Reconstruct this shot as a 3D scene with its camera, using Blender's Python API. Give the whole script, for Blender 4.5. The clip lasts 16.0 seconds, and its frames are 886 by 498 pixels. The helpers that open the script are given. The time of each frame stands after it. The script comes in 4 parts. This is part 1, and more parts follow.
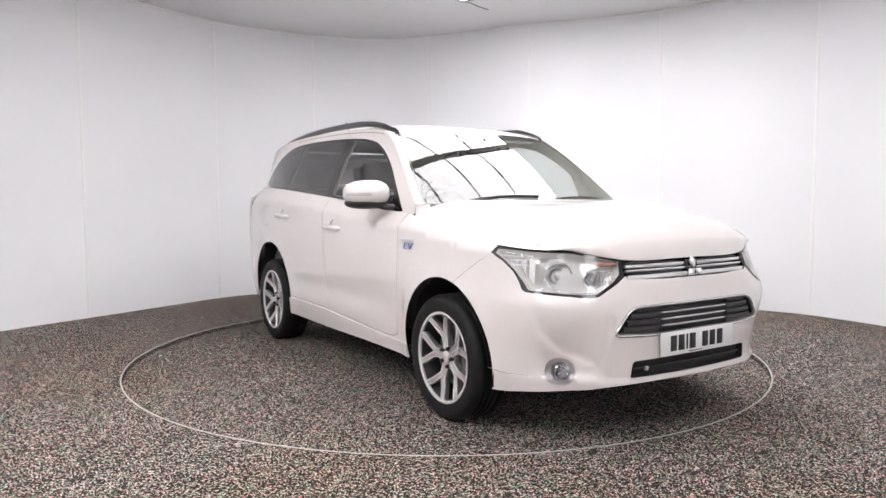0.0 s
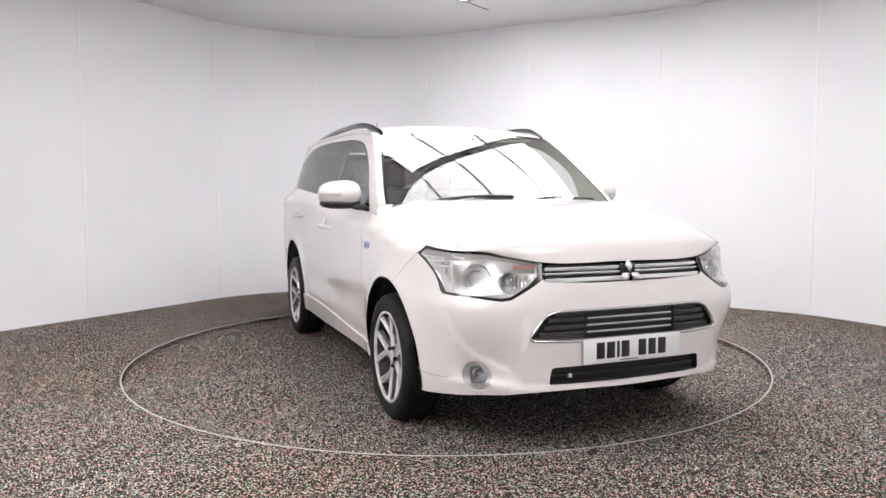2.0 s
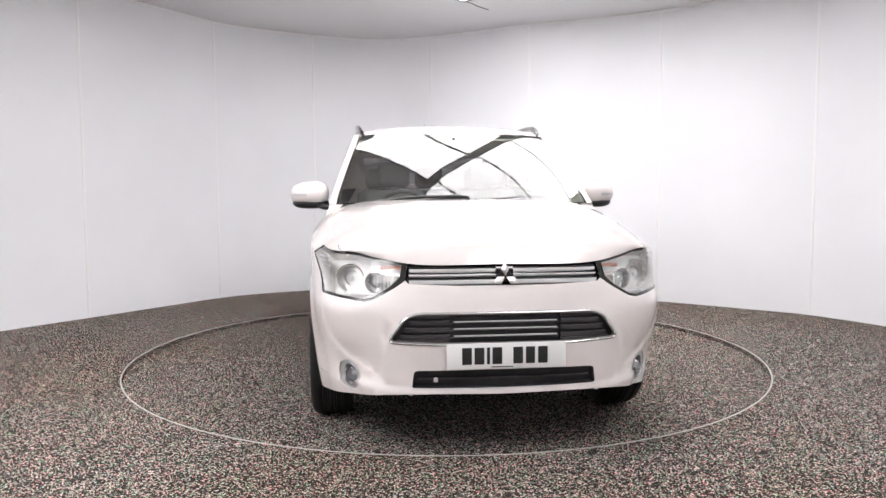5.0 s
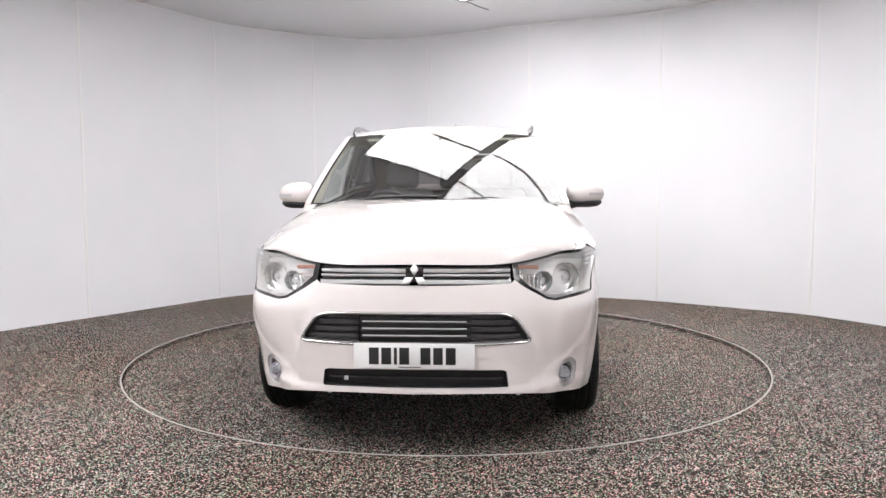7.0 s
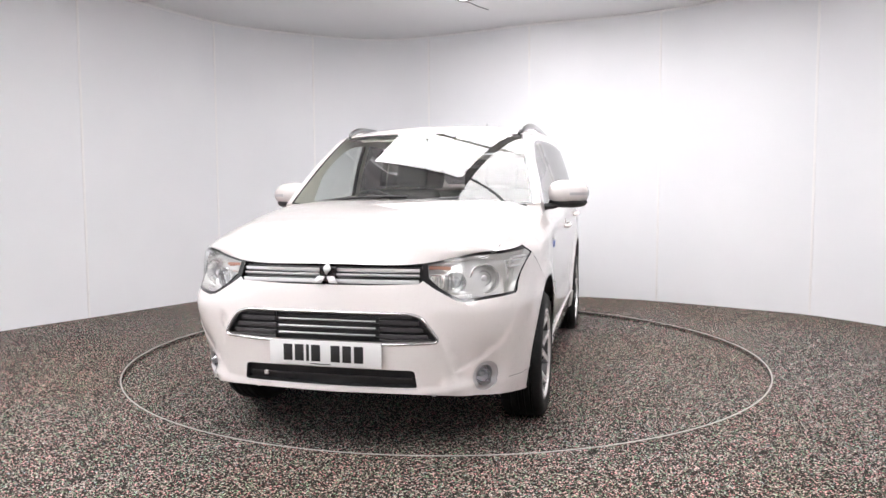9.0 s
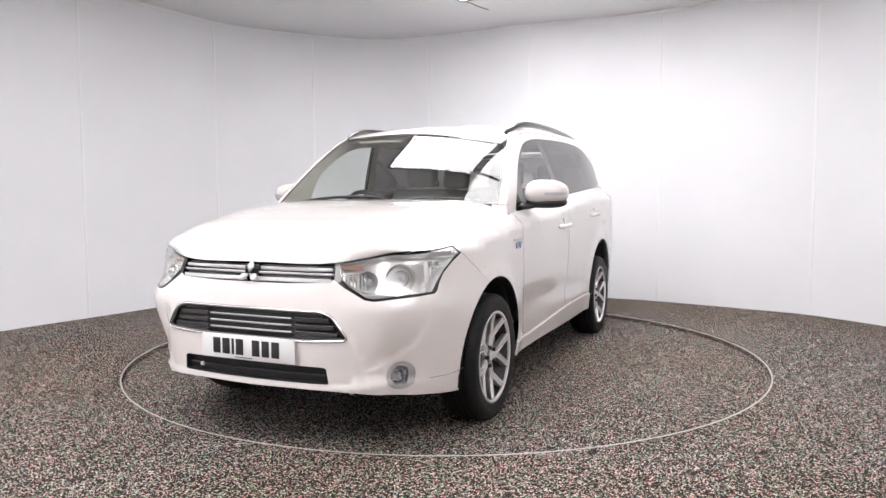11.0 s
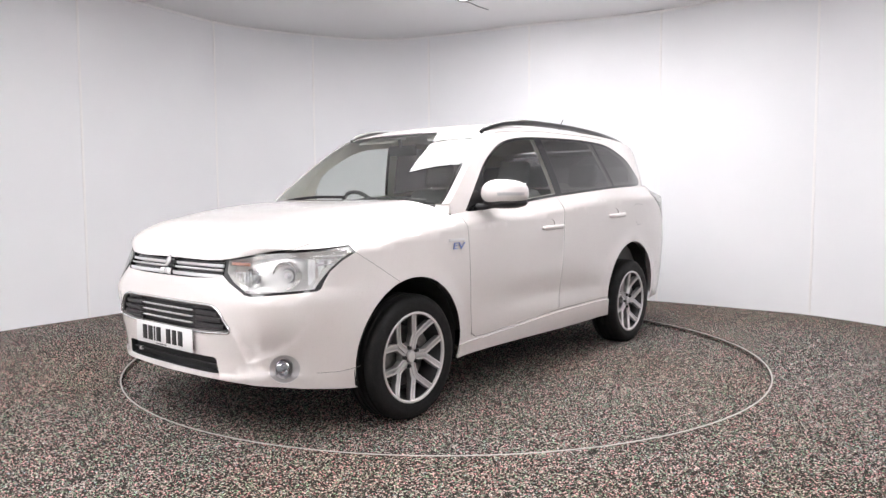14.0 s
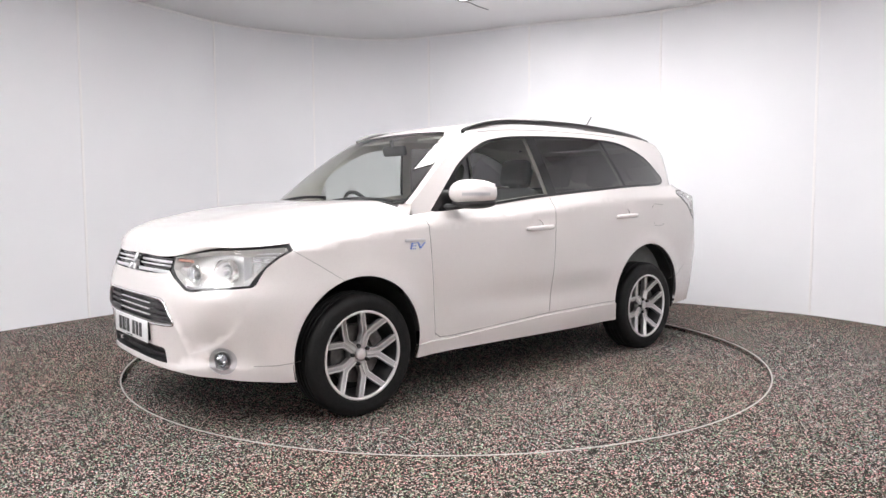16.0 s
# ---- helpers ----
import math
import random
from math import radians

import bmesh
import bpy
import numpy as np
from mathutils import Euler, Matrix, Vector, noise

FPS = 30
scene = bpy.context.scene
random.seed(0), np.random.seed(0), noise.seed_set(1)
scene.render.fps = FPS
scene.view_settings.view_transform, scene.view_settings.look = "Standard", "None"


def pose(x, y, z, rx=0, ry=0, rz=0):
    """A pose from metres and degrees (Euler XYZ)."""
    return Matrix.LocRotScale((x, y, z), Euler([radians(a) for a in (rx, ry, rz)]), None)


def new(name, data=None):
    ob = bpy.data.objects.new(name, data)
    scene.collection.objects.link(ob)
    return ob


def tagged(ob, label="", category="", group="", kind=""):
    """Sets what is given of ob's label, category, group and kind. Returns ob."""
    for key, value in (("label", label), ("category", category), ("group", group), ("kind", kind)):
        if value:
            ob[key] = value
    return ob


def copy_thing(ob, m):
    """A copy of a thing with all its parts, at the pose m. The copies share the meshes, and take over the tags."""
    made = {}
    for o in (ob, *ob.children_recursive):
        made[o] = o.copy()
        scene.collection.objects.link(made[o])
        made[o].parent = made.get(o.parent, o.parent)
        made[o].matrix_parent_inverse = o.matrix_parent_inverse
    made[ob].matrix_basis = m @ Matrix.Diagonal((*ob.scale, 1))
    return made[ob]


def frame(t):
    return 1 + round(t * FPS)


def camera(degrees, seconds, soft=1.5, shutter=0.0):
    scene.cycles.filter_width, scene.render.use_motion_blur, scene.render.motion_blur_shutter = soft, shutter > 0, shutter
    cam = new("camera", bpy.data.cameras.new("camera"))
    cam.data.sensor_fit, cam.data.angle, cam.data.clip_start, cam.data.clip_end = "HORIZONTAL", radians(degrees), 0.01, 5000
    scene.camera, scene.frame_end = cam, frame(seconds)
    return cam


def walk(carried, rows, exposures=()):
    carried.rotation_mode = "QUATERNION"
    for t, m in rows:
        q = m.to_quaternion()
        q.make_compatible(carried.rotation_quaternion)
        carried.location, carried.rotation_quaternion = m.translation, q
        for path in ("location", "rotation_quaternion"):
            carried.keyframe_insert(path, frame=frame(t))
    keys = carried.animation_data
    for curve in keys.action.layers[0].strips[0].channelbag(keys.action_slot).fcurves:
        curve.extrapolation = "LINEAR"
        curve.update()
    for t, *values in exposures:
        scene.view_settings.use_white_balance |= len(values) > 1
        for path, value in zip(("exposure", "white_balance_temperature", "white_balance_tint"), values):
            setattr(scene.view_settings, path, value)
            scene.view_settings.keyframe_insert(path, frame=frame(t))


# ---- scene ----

from mathutils.geometry import delaunay_2d_cdt

SECONDS = 16.0
cam = camera(63.32, SECONDS)
EYE = pose(0, -5.4782, 1.1707, 0, 0, 0.1953) @ pose(0, 0, 0, 90 - 4.103, 0, 0) @ pose(0, 0, 0, 0, 0, -0.2331)
walk(cam, [(0, EYE), (SECONDS, EYE)])


def heading(t):
    """Turn of the turntable in degrees: an even, slow turn."""
    return -98.6237 - 5.11601 * (t - 8) + 0.005137 * (t - 8) ** 2


# ---- world and light ----
world = bpy.data.worlds.new("world")
scene.world = world
world.use_nodes = True
world.node_tree.nodes["Background"].inputs[0].default_value = (0.9, 0.93, 1.0, 1)
world.node_tree.nodes["Background"].inputs[1].default_value = 0.02
scene.view_settings.exposure = 0.0
LIGHT_POWER = 9.7


# ---- materials ----
def mat(name, color=(0.8, 0.8, 0.8), rough=0.5, metal=0.0, **more):
    m = bpy.data.materials.new(name)
    m.use_nodes = True
    b = m.node_tree.nodes["Principled BSDF"]
    b.inputs["Base Color"].default_value = (*color, 1)
    b.inputs["Roughness"].default_value = rough
    b.inputs["Metallic"].default_value = metal
    for k, v in more.items():
        b.inputs[k.replace("_", " ")].default_value = v
    return m


def tex(m, kind, **vals):
    n = m.node_tree.nodes.new(kind)
    for k, v in vals.items():
        n.inputs[k.replace("_", " ")].default_value = v
    return n


def coords(m):
    return m.node_tree.nodes.new("ShaderNodeTexCoord").outputs["Object"]


def ramp(m, fac, stops):
    r = m.node_tree.nodes.new("ShaderNodeValToRGB")
    e = r.color_ramp.elements
    while len(e) < len(stops):
        e.new(0.5)
    for el, (p, c) in zip(e, stops):
        el.position, el.color = p, (*c, 1)
    m.node_tree.links.new(fac, r.inputs[0])
    return r.outputs[0]


def bump(m, height, strength, distance):
    n = m.node_tree.nodes.new("ShaderNodeBump")
    n.inputs["Strength"].default_value, n.inputs["Distance"].default_value = strength, distance
    m.node_tree.links.new(height, n.inputs["Height"])
    m.node_tree.links.new(n.outputs[0], m.node_tree.nodes["Principled BSDF"].inputs["Normal"])


def worn(m, a, b, scale=6.0, rough=None, relief=0.0, fine=60.0):
    """Soft mottling between two colours, with fine grain in gloss and relief."""
    l, bs = m.node_tree.links, m.node_tree.nodes["Principled BSDF"]
    c = coords(m)
    n = tex(m, "ShaderNodeTexNoise", Scale=scale, Detail=5.0)
    l.new(c, n.inputs["Vector"])
    l.new(ramp(m, n.outputs["Fac"], [(0.3, a), (0.7, b)]), bs.inputs["Base Color"])
    f = tex(m, "ShaderNodeTexNoise", Scale=fine, Detail=4.0)
    l.new(c, f.inputs["Vector"])
    if rough:
        l.new(ramp(m, f.outputs["Fac"], [(0.3, (rough[0],) * 3), (0.7, (rough[1],) * 3)]), bs.inputs["Roughness"])
    if relief:
        bump(m, f.outputs["Fac"], 0.4, relief)
    return m


def glass(name, tint, least=0.05):
    """A thin pane: clear, with gloss that grows towards grazing sight."""
    m = bpy.data.materials.new(name)
    m.use_nodes = True
    t, l = m.node_tree, m.node_tree.links
    t.nodes.clear()
    out, mix = t.nodes.new("ShaderNodeOutputMaterial"), t.nodes.new("ShaderNodeMixShader")
    lw, tr, gl = (t.nodes.new("ShaderNode" + k) for k in ("LayerWeight", "BsdfTransparent", "BsdfGlossy"))
    lw.inputs["Blend"].default_value = 0.5
    power, scale, add = (t.nodes.new("ShaderNodeMath") for _ in range(3))
    power.operation, scale.operation, add.operation = "POWER", "MULTIPLY", "ADD"
    power.inputs[1].default_value, scale.inputs[1].default_value, add.inputs[1].default_value = 4.0, 1 - least, least
    l.new(lw.outputs["Facing"], power.inputs[0]), l.new(power.outputs[0], scale.inputs[0]), l.new(scale.outputs[0], add.inputs[0])
    tr.inputs["Color"].default_value = (*tint, 1)
    gl.inputs["Roughness"].default_value = 0.01
    l.new(add.outputs[0], mix.inputs[0]), l.new(tr.outputs[0], mix.inputs[1]), l.new(gl.outputs[0], mix.inputs[2])
    l.new(mix.outputs[0], out.inputs[0])
    return m


def carpet(name):
    """Short looped carpet of mixed grey, with pale, green, red and blue flecks."""
    m = mat(name, rough=0.95, Specular_IOR_Level=0.15)
    l, bs = m.node_tree.links, m.node_tree.nodes["Principled BSDF"]
    c = coords(m)
    v = tex(m, "ShaderNodeTexVoronoi", Scale=192.0)
    l.new(c, v.inputs["Vector"])
    sep = m.node_tree.nodes.new("ShaderNodeSeparateColor")
    l.new(v.outputs["Color"], sep.inputs[0])
    grey = ramp(m, sep.outputs[0], [(0.0, (0.004, 0.004, 0.004)), (0.50, (0.023, 0.022, 0.021)), (0.74, (0.075, 0.072, 0.069)), (0.93, (0.75, 0.727, 0.708))])
    hue = ramp(m, sep.outputs[1], [(0.0, (1.72, 0.68, 0.78)), (0.3, (1.10, 0.98, 0.95)), (0.70, (1.01, 1, 0.97)), (0.90, (0.62, 1.22, 0.74)), (1.0, (0.75, 0.92, 1.2))])
    mix = m.node_tree.nodes.new("ShaderNodeMix")
    mix.data_type, mix.blend_type = "RGBA", "MULTIPLY"
    mix.inputs[0].default_value = 1.0
    l.new(grey, mix.inputs[6]), l.new(hue, mix.inputs[7])
    big = tex(m, "ShaderNodeTexNoise", Scale=0.55, Detail=4.0)
    l.new(c, big.inputs["Vector"])
    mix2 = m.node_tree.nodes.new("ShaderNodeMix")
    mix2.data_type, mix2.blend_type = "RGBA", "MULTIPLY"
    mix2.inputs[0].default_value = 1.0
    l.new(mix.outputs[2], mix2.inputs[6])
    l.new(ramp(m, big.outputs["Fac"], [(0.35, (0.95, 0.87, 0.79)), (0.62, (1.0, 1.0, 1.0))]), mix2.inputs[7])
    l.new(mix2.outputs[2], bs.inputs["Base Color"])
    bump(m, v.outputs["Distance"], 0.6, 0.004)
    return m


def lamp_panel(name, strength):
    m = mat(name, (0.9, 0.9, 0.9), 0.6)
    b = m.node_tree.nodes["Principled BSDF"]
    b.inputs["Emission Color"].default_value = (1.0, 0.974, 0.984, 1)
    b.inputs["Emission Strength"].default_value = strength
    return m


WALL = worn(mat("wall_paint", rough=0.55), (0.855, 0.863, 0.892), (0.89, 0.897, 0.922), 1.1, (0.45, 0.6), 0.0006, 40)
BEAD = worn(mat("joint_bead", rough=0.4), (0.91, 0.905, 0.91), (0.94, 0.935, 0.94), 3)
GROOVE = mat("joint_shadow_gap", (0.45, 0.44, 0.45), 0.8)
CEIL = worn(mat("ceiling_paint", rough=0.7), (0.91, 0.908, 0.912), (0.94, 0.936, 0.94), 0.8, (0.6, 0.8), 0.0006, 50)
CARPET = carpet("speckled_carpet")
RING = worn(mat("ring_metal", rough=0.5, metal=0.5), (0.40, 0.385, 0.36), (0.54, 0.52, 0.49), 5, (0.4, 0.6))
PANEL = lamp_panel("light_panel", LIGHT_POWER)
FRAME_DARK = mat("light_frame", (0.12, 0.12, 0.125), 0.6)
CEIL_STRIP = mat("ceiling_strip_grey", (0.66, 0.66, 0.67), 0.6)
PAINT = worn(mat("pearl_white_paint", rough=0.28, Coat_Weight=1.0, Coat_Roughness=0.04), (0.770, 0.723, 0.708), (0.788, 0.745, 0.730), 3, (0.26, 0.32), 0, 200)
SHUT = mat("shut_line", (0.18, 0.172, 0.165), 0.8)
LINER = worn(mat("wheel_liner_plastic", rough=0.85), (0.010, 0.010, 0.010), (0.02, 0.02, 0.02), 12)
BLACK = worn(mat("black_plastic", rough=0.45), (0.014, 0.014, 0.016), (0.024, 0.024, 0.026), 20, (0.35, 0.55), 0.0002, 300)
GLOSSBLACK = mat("gloss_black", (0.008, 0.008, 0.009), 0.12, Coat_Weight=0.5)
GREY = worn(mat("dark_grey_plastic", rough=0.5), (0.030, 0.028, 0.030), (0.042, 0.039, 0.042), 20, (0.4, 0.55))
CHROME = mat("chrome", (0.82, 0.82, 0.84), 0.09, 1.0)
LAMPSILVER = mat("lamp_silver", (0.90, 0.89, 0.87), 0.14, 0.75)
HOUSING = mat("lamp_housing", (0.82, 0.805, 0.785), 0.22, 0.36)
FOGSILVER = worn(mat("fog_bezel_silver", rough=0.35, metal=0.4), (0.50, 0.49, 0.50), (0.56, 0.55, 0.56), 15, (0.3, 0.4))
RIM_CHROME = mat("grille_rim_chrome", (0.80, 0.80, 0.81), 0.12, 0.85)
SATIN = worn(mat("satin_silver", rough=0.3, metal=0.5), (0.66, 0.65, 0.66), (0.72, 0.71, 0.72), 15, (0.28, 0.36))
ALLOY = mat("machined_alloy", (0.90, 0.88, 0.88), 0.22, 0.55)
BRIGHT = mat("bright_trim", (0.88, 0.88, 0.89), 0.18, 0.45)
ALLOY_DARK = worn(mat("painted_alloy", rough=0.4, metal=0.7), (0.045, 0.044, 0.046), (0.07, 0.069, 0.071), 9, (0.38, 0.46))
ALLOY_MID = worn(mat("grey_alloy", rough=0.4, metal=0.7), (0.29, 0.285, 0.285), (0.36, 0.35, 0.35), 9, (0.34, 0.42))
RUBBER = worn(mat("tyre_rubber", rough=0.8, Specular_IOR_Level=0.25), (0.007, 0.007, 0.007), (0.012, 0.012, 0.012), 18, (0.5, 0.7), 0.0004, 120)
BRAKE = worn(mat("brake_steel", rough=0.4, metal=0.9), (0.10, 0.097, 0.095), (0.16, 0.155, 0.15), 30)
CLEAR = glass("clear_glass", (0.89, 0.925, 0.90), 0.085)
TINT = glass("privacy_glass", (0.12, 0.115, 0.12), 0.15)
SIDE = glass("door_glass", (0.88, 0.91, 0.90), 0.08)
LENS = glass("lamp_lens", (0.94, 0.95, 0.96), 0.04)
AMBER = mat("amber_lens", (0.52, 0.26, 0.19), 0.25, Coat_Weight=0.5)
CREAM = worn(mat("cream_trim", rough=0.8), (0.70, 0.68, 0.60), (0.78, 0.76, 0.68), 15, (0.7, 0.9), 0.0004, 150)
DASH = worn(mat("dash_plastic", rough=0.7), (0.14, 0.142, 0.14), (0.18, 0.182, 0.18), 25, (0.6, 0.8), 0.0003, 250)
CLOTH = worn(mat("seat_cloth", rough=0.95), (0.105, 0.107, 0.108), (0.14, 0.142, 0.144), 30, (0.85, 0.98), 0.0006, 200)
PLATE = mat("plate_white", (0.78, 0.78, 0.78), 0.35)
INK = mat("plate_black", (0.015, 0.015, 0.016), 0.4)
BLUE = mat("badge_blue", (0.16, 0.24, 0.55), 0.3, 0.3)
MIRROR = mat("mirror_glass", (0.85, 0.86, 0.88), 0.02, 1.0)


# ---- mesh helpers ----
def mesh_of(name, verts, faces, smooth=True):
    me = bpy.data.meshes.new(name)
    me.from_pydata([tuple(v) for v in verts], [], faces)
    me.update()
    if smooth:
        me.polygons.foreach_set("use_smooth", [True] * len(me.polygons))
    return me


def put(name, me, material, parent=None, label=""):
    ob = new(name, me)
    me.materials.append(material)
    ob.parent = parent
    return tagged(ob, label)


def part(name, bm, material, parent=None, label="", smooth=True, sharp=35):
    """Links a bmesh as one mesh object under a thing or a part."""
    bmesh.ops.recalc_face_normals(bm, faces=bm.faces)
    for e in bm.edges:
        e.smooth = not (len(e.link_faces) == 2 and e.calc_face_angle(0) > radians(sharp))
    me = bpy.data.meshes.new(name)
    bm.to_mesh(me)
    bm.free()
    if smooth:
        me.polygons.foreach_set("use_smooth", [True] * len(me.polygons))
    return put(name, me, material, parent, label)


def box(bm, lo, hi, bevel=0.0, m=None, seg=2):
    r = bmesh.ops.create_cube(bm, size=1.0)
    vs = r["verts"]
    for v in vs:
        v.co = Vector([lo[i] + (v.co[i] + 0.5) * (hi[i] - lo[i]) for i in range(3)])
    if bevel:
        es = list({e for v in vs for e in v.link_edges})
        g = bmesh.ops.bevel(bm, geom=es, offset=bevel, segments=seg, affect="EDGES", profile=0.5)
        vs = list({v for f in g["faces"] for v in f.verts} | {v for v in vs if v.is_valid})
    if m is not None:
        bmesh.ops.transform(bm, matrix=m, verts=vs)
    return bm


def lathe(profile, seg=48, axis="Y"):
    """Turns (radius, along) pairs about an axis; ends left open unless the radius is 0."""
    bm = bmesh.new()
    rows = []
    for r, a in profile:
        row = []
        for k in range(seg):
            th = 2 * math.pi * k / seg
            c, s = r * math.cos(th), r * math.sin(th)
            row.append(bm.verts.new({"Y": (c, a, s), "Z": (c, s, a), "X": (a, c, s)}[axis]))
        rows.append(row)
    for p, q in zip(rows, rows[1:]):
        for k in range(seg):
            j = (k + 1) % seg
            bm.faces.new((p[k], p[j], q[j], q[k]))
    bmesh.ops.remove_doubles(bm, verts=bm.verts, dist=1e-5)
    return bm


def tube(bm, pts, radius, seg=10, squash=1.0):
    """A capped tube along points; radius may be a list."""
    pts = [Vector(p) for p in pts]
    rad = radius if isinstance(radius, (list, tuple)) else [radius] * len(pts)
    rows = []
    for i, p in enumerate(pts):
        d = (pts[min(i + 1, len(pts) - 1)] - pts[max(i - 1, 0)]).normalized()
        side = d.cross(Vector((0, 0, 1)))
        side = side.normalized() if side.length > 1e-4 else Vector((0, 1, 0))
        up = side.cross(d)
        rows.append([bm.verts.new(p + rad[i] * (math.cos(a) * side + squash * math.sin(a) * up)) for a in (2 * math.pi * k / seg for k in range(seg))])
    for p, q in zip(rows, rows[1:]):
        for k in range(seg):
            bm.faces.new((p[k], p[(k + 1) % seg], q[(k + 1) % seg], q[k]))
    bm.faces.new(rows[0]), bm.faces.new(rows[-1])
    return bm


def spline(pts, n):
    """Catmull-Rom through points, n steps a stretch."""
    P = [np.array(p, float) for p in pts]
    P = [2 * P[0] - P[1]] + P + [2 * P[-1] - P[-2]]
    out = []
    for i in range(1, len(P) - 2):
        for k in range(n):
            t = k / n
            out.append(0.5 * (2 * P[i] + (P[i + 1] - P[i - 1]) * t + (2 * P[i - 1] - 5 * P[i] + 4 * P[i + 1] - P[i + 2]) * t * t + (3 * P[i] - P[i - 1] - 3 * P[i + 1] + P[i + 2]) * t ** 3))
    out.append(P[-2])
    return np.array(out)


def lerp_table(table, x):
    xs, ys = zip(*sorted(table))
    return float(np.interp(x, xs, ys))


def smooth_table(table):
    """A smooth curve through (x, y) pairs, as a function."""
    xs, ys = (np.array(a, float) for a in zip(*sorted(table)))
    d = np.gradient(ys, xs)

    def f(x):
        x = min(max(x, xs[0]), xs[-1])
        i = min(max(int(np.searchsorted(xs, x)) - 1, 0), len(xs) - 2)
        h = xs[i + 1] - xs[i]
        t = (x - xs[i]) / h
        return float((1 + 2 * t) * (1 - t) ** 2 * ys[i] + t * (1 - t) ** 2 * h * d[i] + t * t * (3 - 2 * t) * ys[i + 1] + t * t * (t - 1) * h * d[i + 1])

    return f


# ---- the room ----
HEIGHT = 3.2
WALL_LINE = [(-4.25, -7.2), (-4.3, -4.0), (-4.3, -1.0), (-4.2, 0.2), (-3.96, 0.82), (-3.52, 1.53), (-3.03, 2.33), (-2.66, 2.93), (-2.3, 3.27), (-1.65, 3.65), (-1.2, 3.85), (-0.8, 3.92), (-0.41, 3.84),
             (0.37, 3.49), (1.0, 3.14), (1.75, 2.86), (2.37, 2.54), (3.2, 1.9), (3.59, 1.55), (3.95, 0.92), (4.2, 0.2), (4.3, -1.0), (4.3, -4.0), (4.25, -7.2)]
JOINTS = [(-4.3, -2.6), (-4.28, -0.6), (-3.52, 1.53), (-2.66, 2.93), (-1.65, 3.65), (-0.20, 3.75), (1.0, 3.14), (2.37, 2.54), (3.59, 1.55), (4.28, -0.6), (4.3, -2.6)]


def build_room():
    line = spline(WALL_LINE, 10)
    d = np.gradient(line, axis=0)
    nrm = np.stack([d[:, 1], -d[:, 0]], 1) / np.linalg.norm(d, axis=1)[:, None]  # into the room
    n = len(line)

    def strip(i0, i1, inner, outer, z0, z1):
        bm = bmesh.new()
        rows = []
        for i in range(i0, i1 + 1):
            a, b = line[i] + nrm[i] * inner, line[i] - nrm[i] * outer
            rows.append([bm.verts.new((*p, z)) for p, z in ((a, z0), (a, z1), (b, z1), (b, z0))])
        for p, q in zip(rows, rows[1:]):
            for k in range(4):
                bm.faces.new((p[k], q[k], q[(k + 1) % 4], p[(k + 1) % 4]))
        bm.faces.new(rows[0]), bm.faces.new(rows[-1])
        return bm

    wall = tagged(part("wall_back", strip(0, n - 1, 0.0, 0.12, 0, HEIGHT), GROOVE), "white curved studio wall of tall flush panels", "wall", kind="structure")
    cuts = [0] + [int(np.argmin(np.hypot(*(line - np.array(j)).T))) for j in JOINTS] + [n - 1]
    for a, b in zip(cuts, cuts[1:]):
        part("panel", strip(a, b, 0.006, -0.001, 0.0, HEIGHT), WALL, wall)
    for i in cuts[1:-1]:
        c, t = line[i], d[i] / np.linalg.norm(d[i])
        bm = box(bmesh.new(), (-0.012, -0.004, 0), (0.012, 0.0012, HEIGHT), 0.0008)
        ob = part("joint_strip", bm, BEAD, wall, "thin white cover strip")
        ob.matrix_basis = Matrix.Translation((c[0] + nrm[i][0] * 0.008, c[1] + nrm[i][1] * 0.008, 0)) @ Matrix.Rotation(math.atan2(t[1], t[0]), 4, "Z")
    tagged(part("trim", strip(0, n - 1, 0.022, -0.006, HEIGHT - 0.022, HEIGHT - 0.001), BEAD), "thin white bead where wall meets ceiling", "trim", kind="structure")
    bm = box(bmesh.new(), (-4.4, -7.4, 0), (4.4, -7.2, HEIGHT))
    tagged(part("wall_south", bm, WALL), "plain white wall behind the turntable room", "wall", kind="structure")

    bm = box(bmesh.new(), (-4.7, -7.5, HEIGHT), (4.7, 4.3, HEIGHT + 0.1))
    tagged(part("ceiling", bm, CEIL), "smooth matt white ceiling", "ceiling", kind="structure")
    # floor with a round opening for the turntable
    bm = bmesh.new()
    seg, R = 160, 2.2890
    inner = [bm.verts.new((R * math.cos(2 * math.pi * k / seg), R * math.sin(2 * math.pi * k / seg), 0)) for k in range(seg)]
    outer = []
    for k in range(seg):
        a = 2 * math.pi * k / seg
        c, s = math.cos(a), math.sin(a)
        r = min(4.7 / max(abs(c), 1e-6), (4.3 if s > 0 else 7.5) / max(abs(s), 1e-6))
        outer.append(bm.verts.new((r * c, r * s, 0)))
    down = [bm.verts.new((v.co.x, v.co.y, -0.08)) for v in inner]
    for k in range(seg):
        j = (k + 1) % seg
        bm.faces.new((inner[k], inner[j], outer[j], outer[k]))
        bm.faces.new((down[k], down[j], inner[j], inner[k]))
    tagged(part("floor", bm, CARPET), "grey speckled short-pile carpet floor", "floor", kind="structure")


SUNK = 0.033  # the disc lies a little lower than the floor


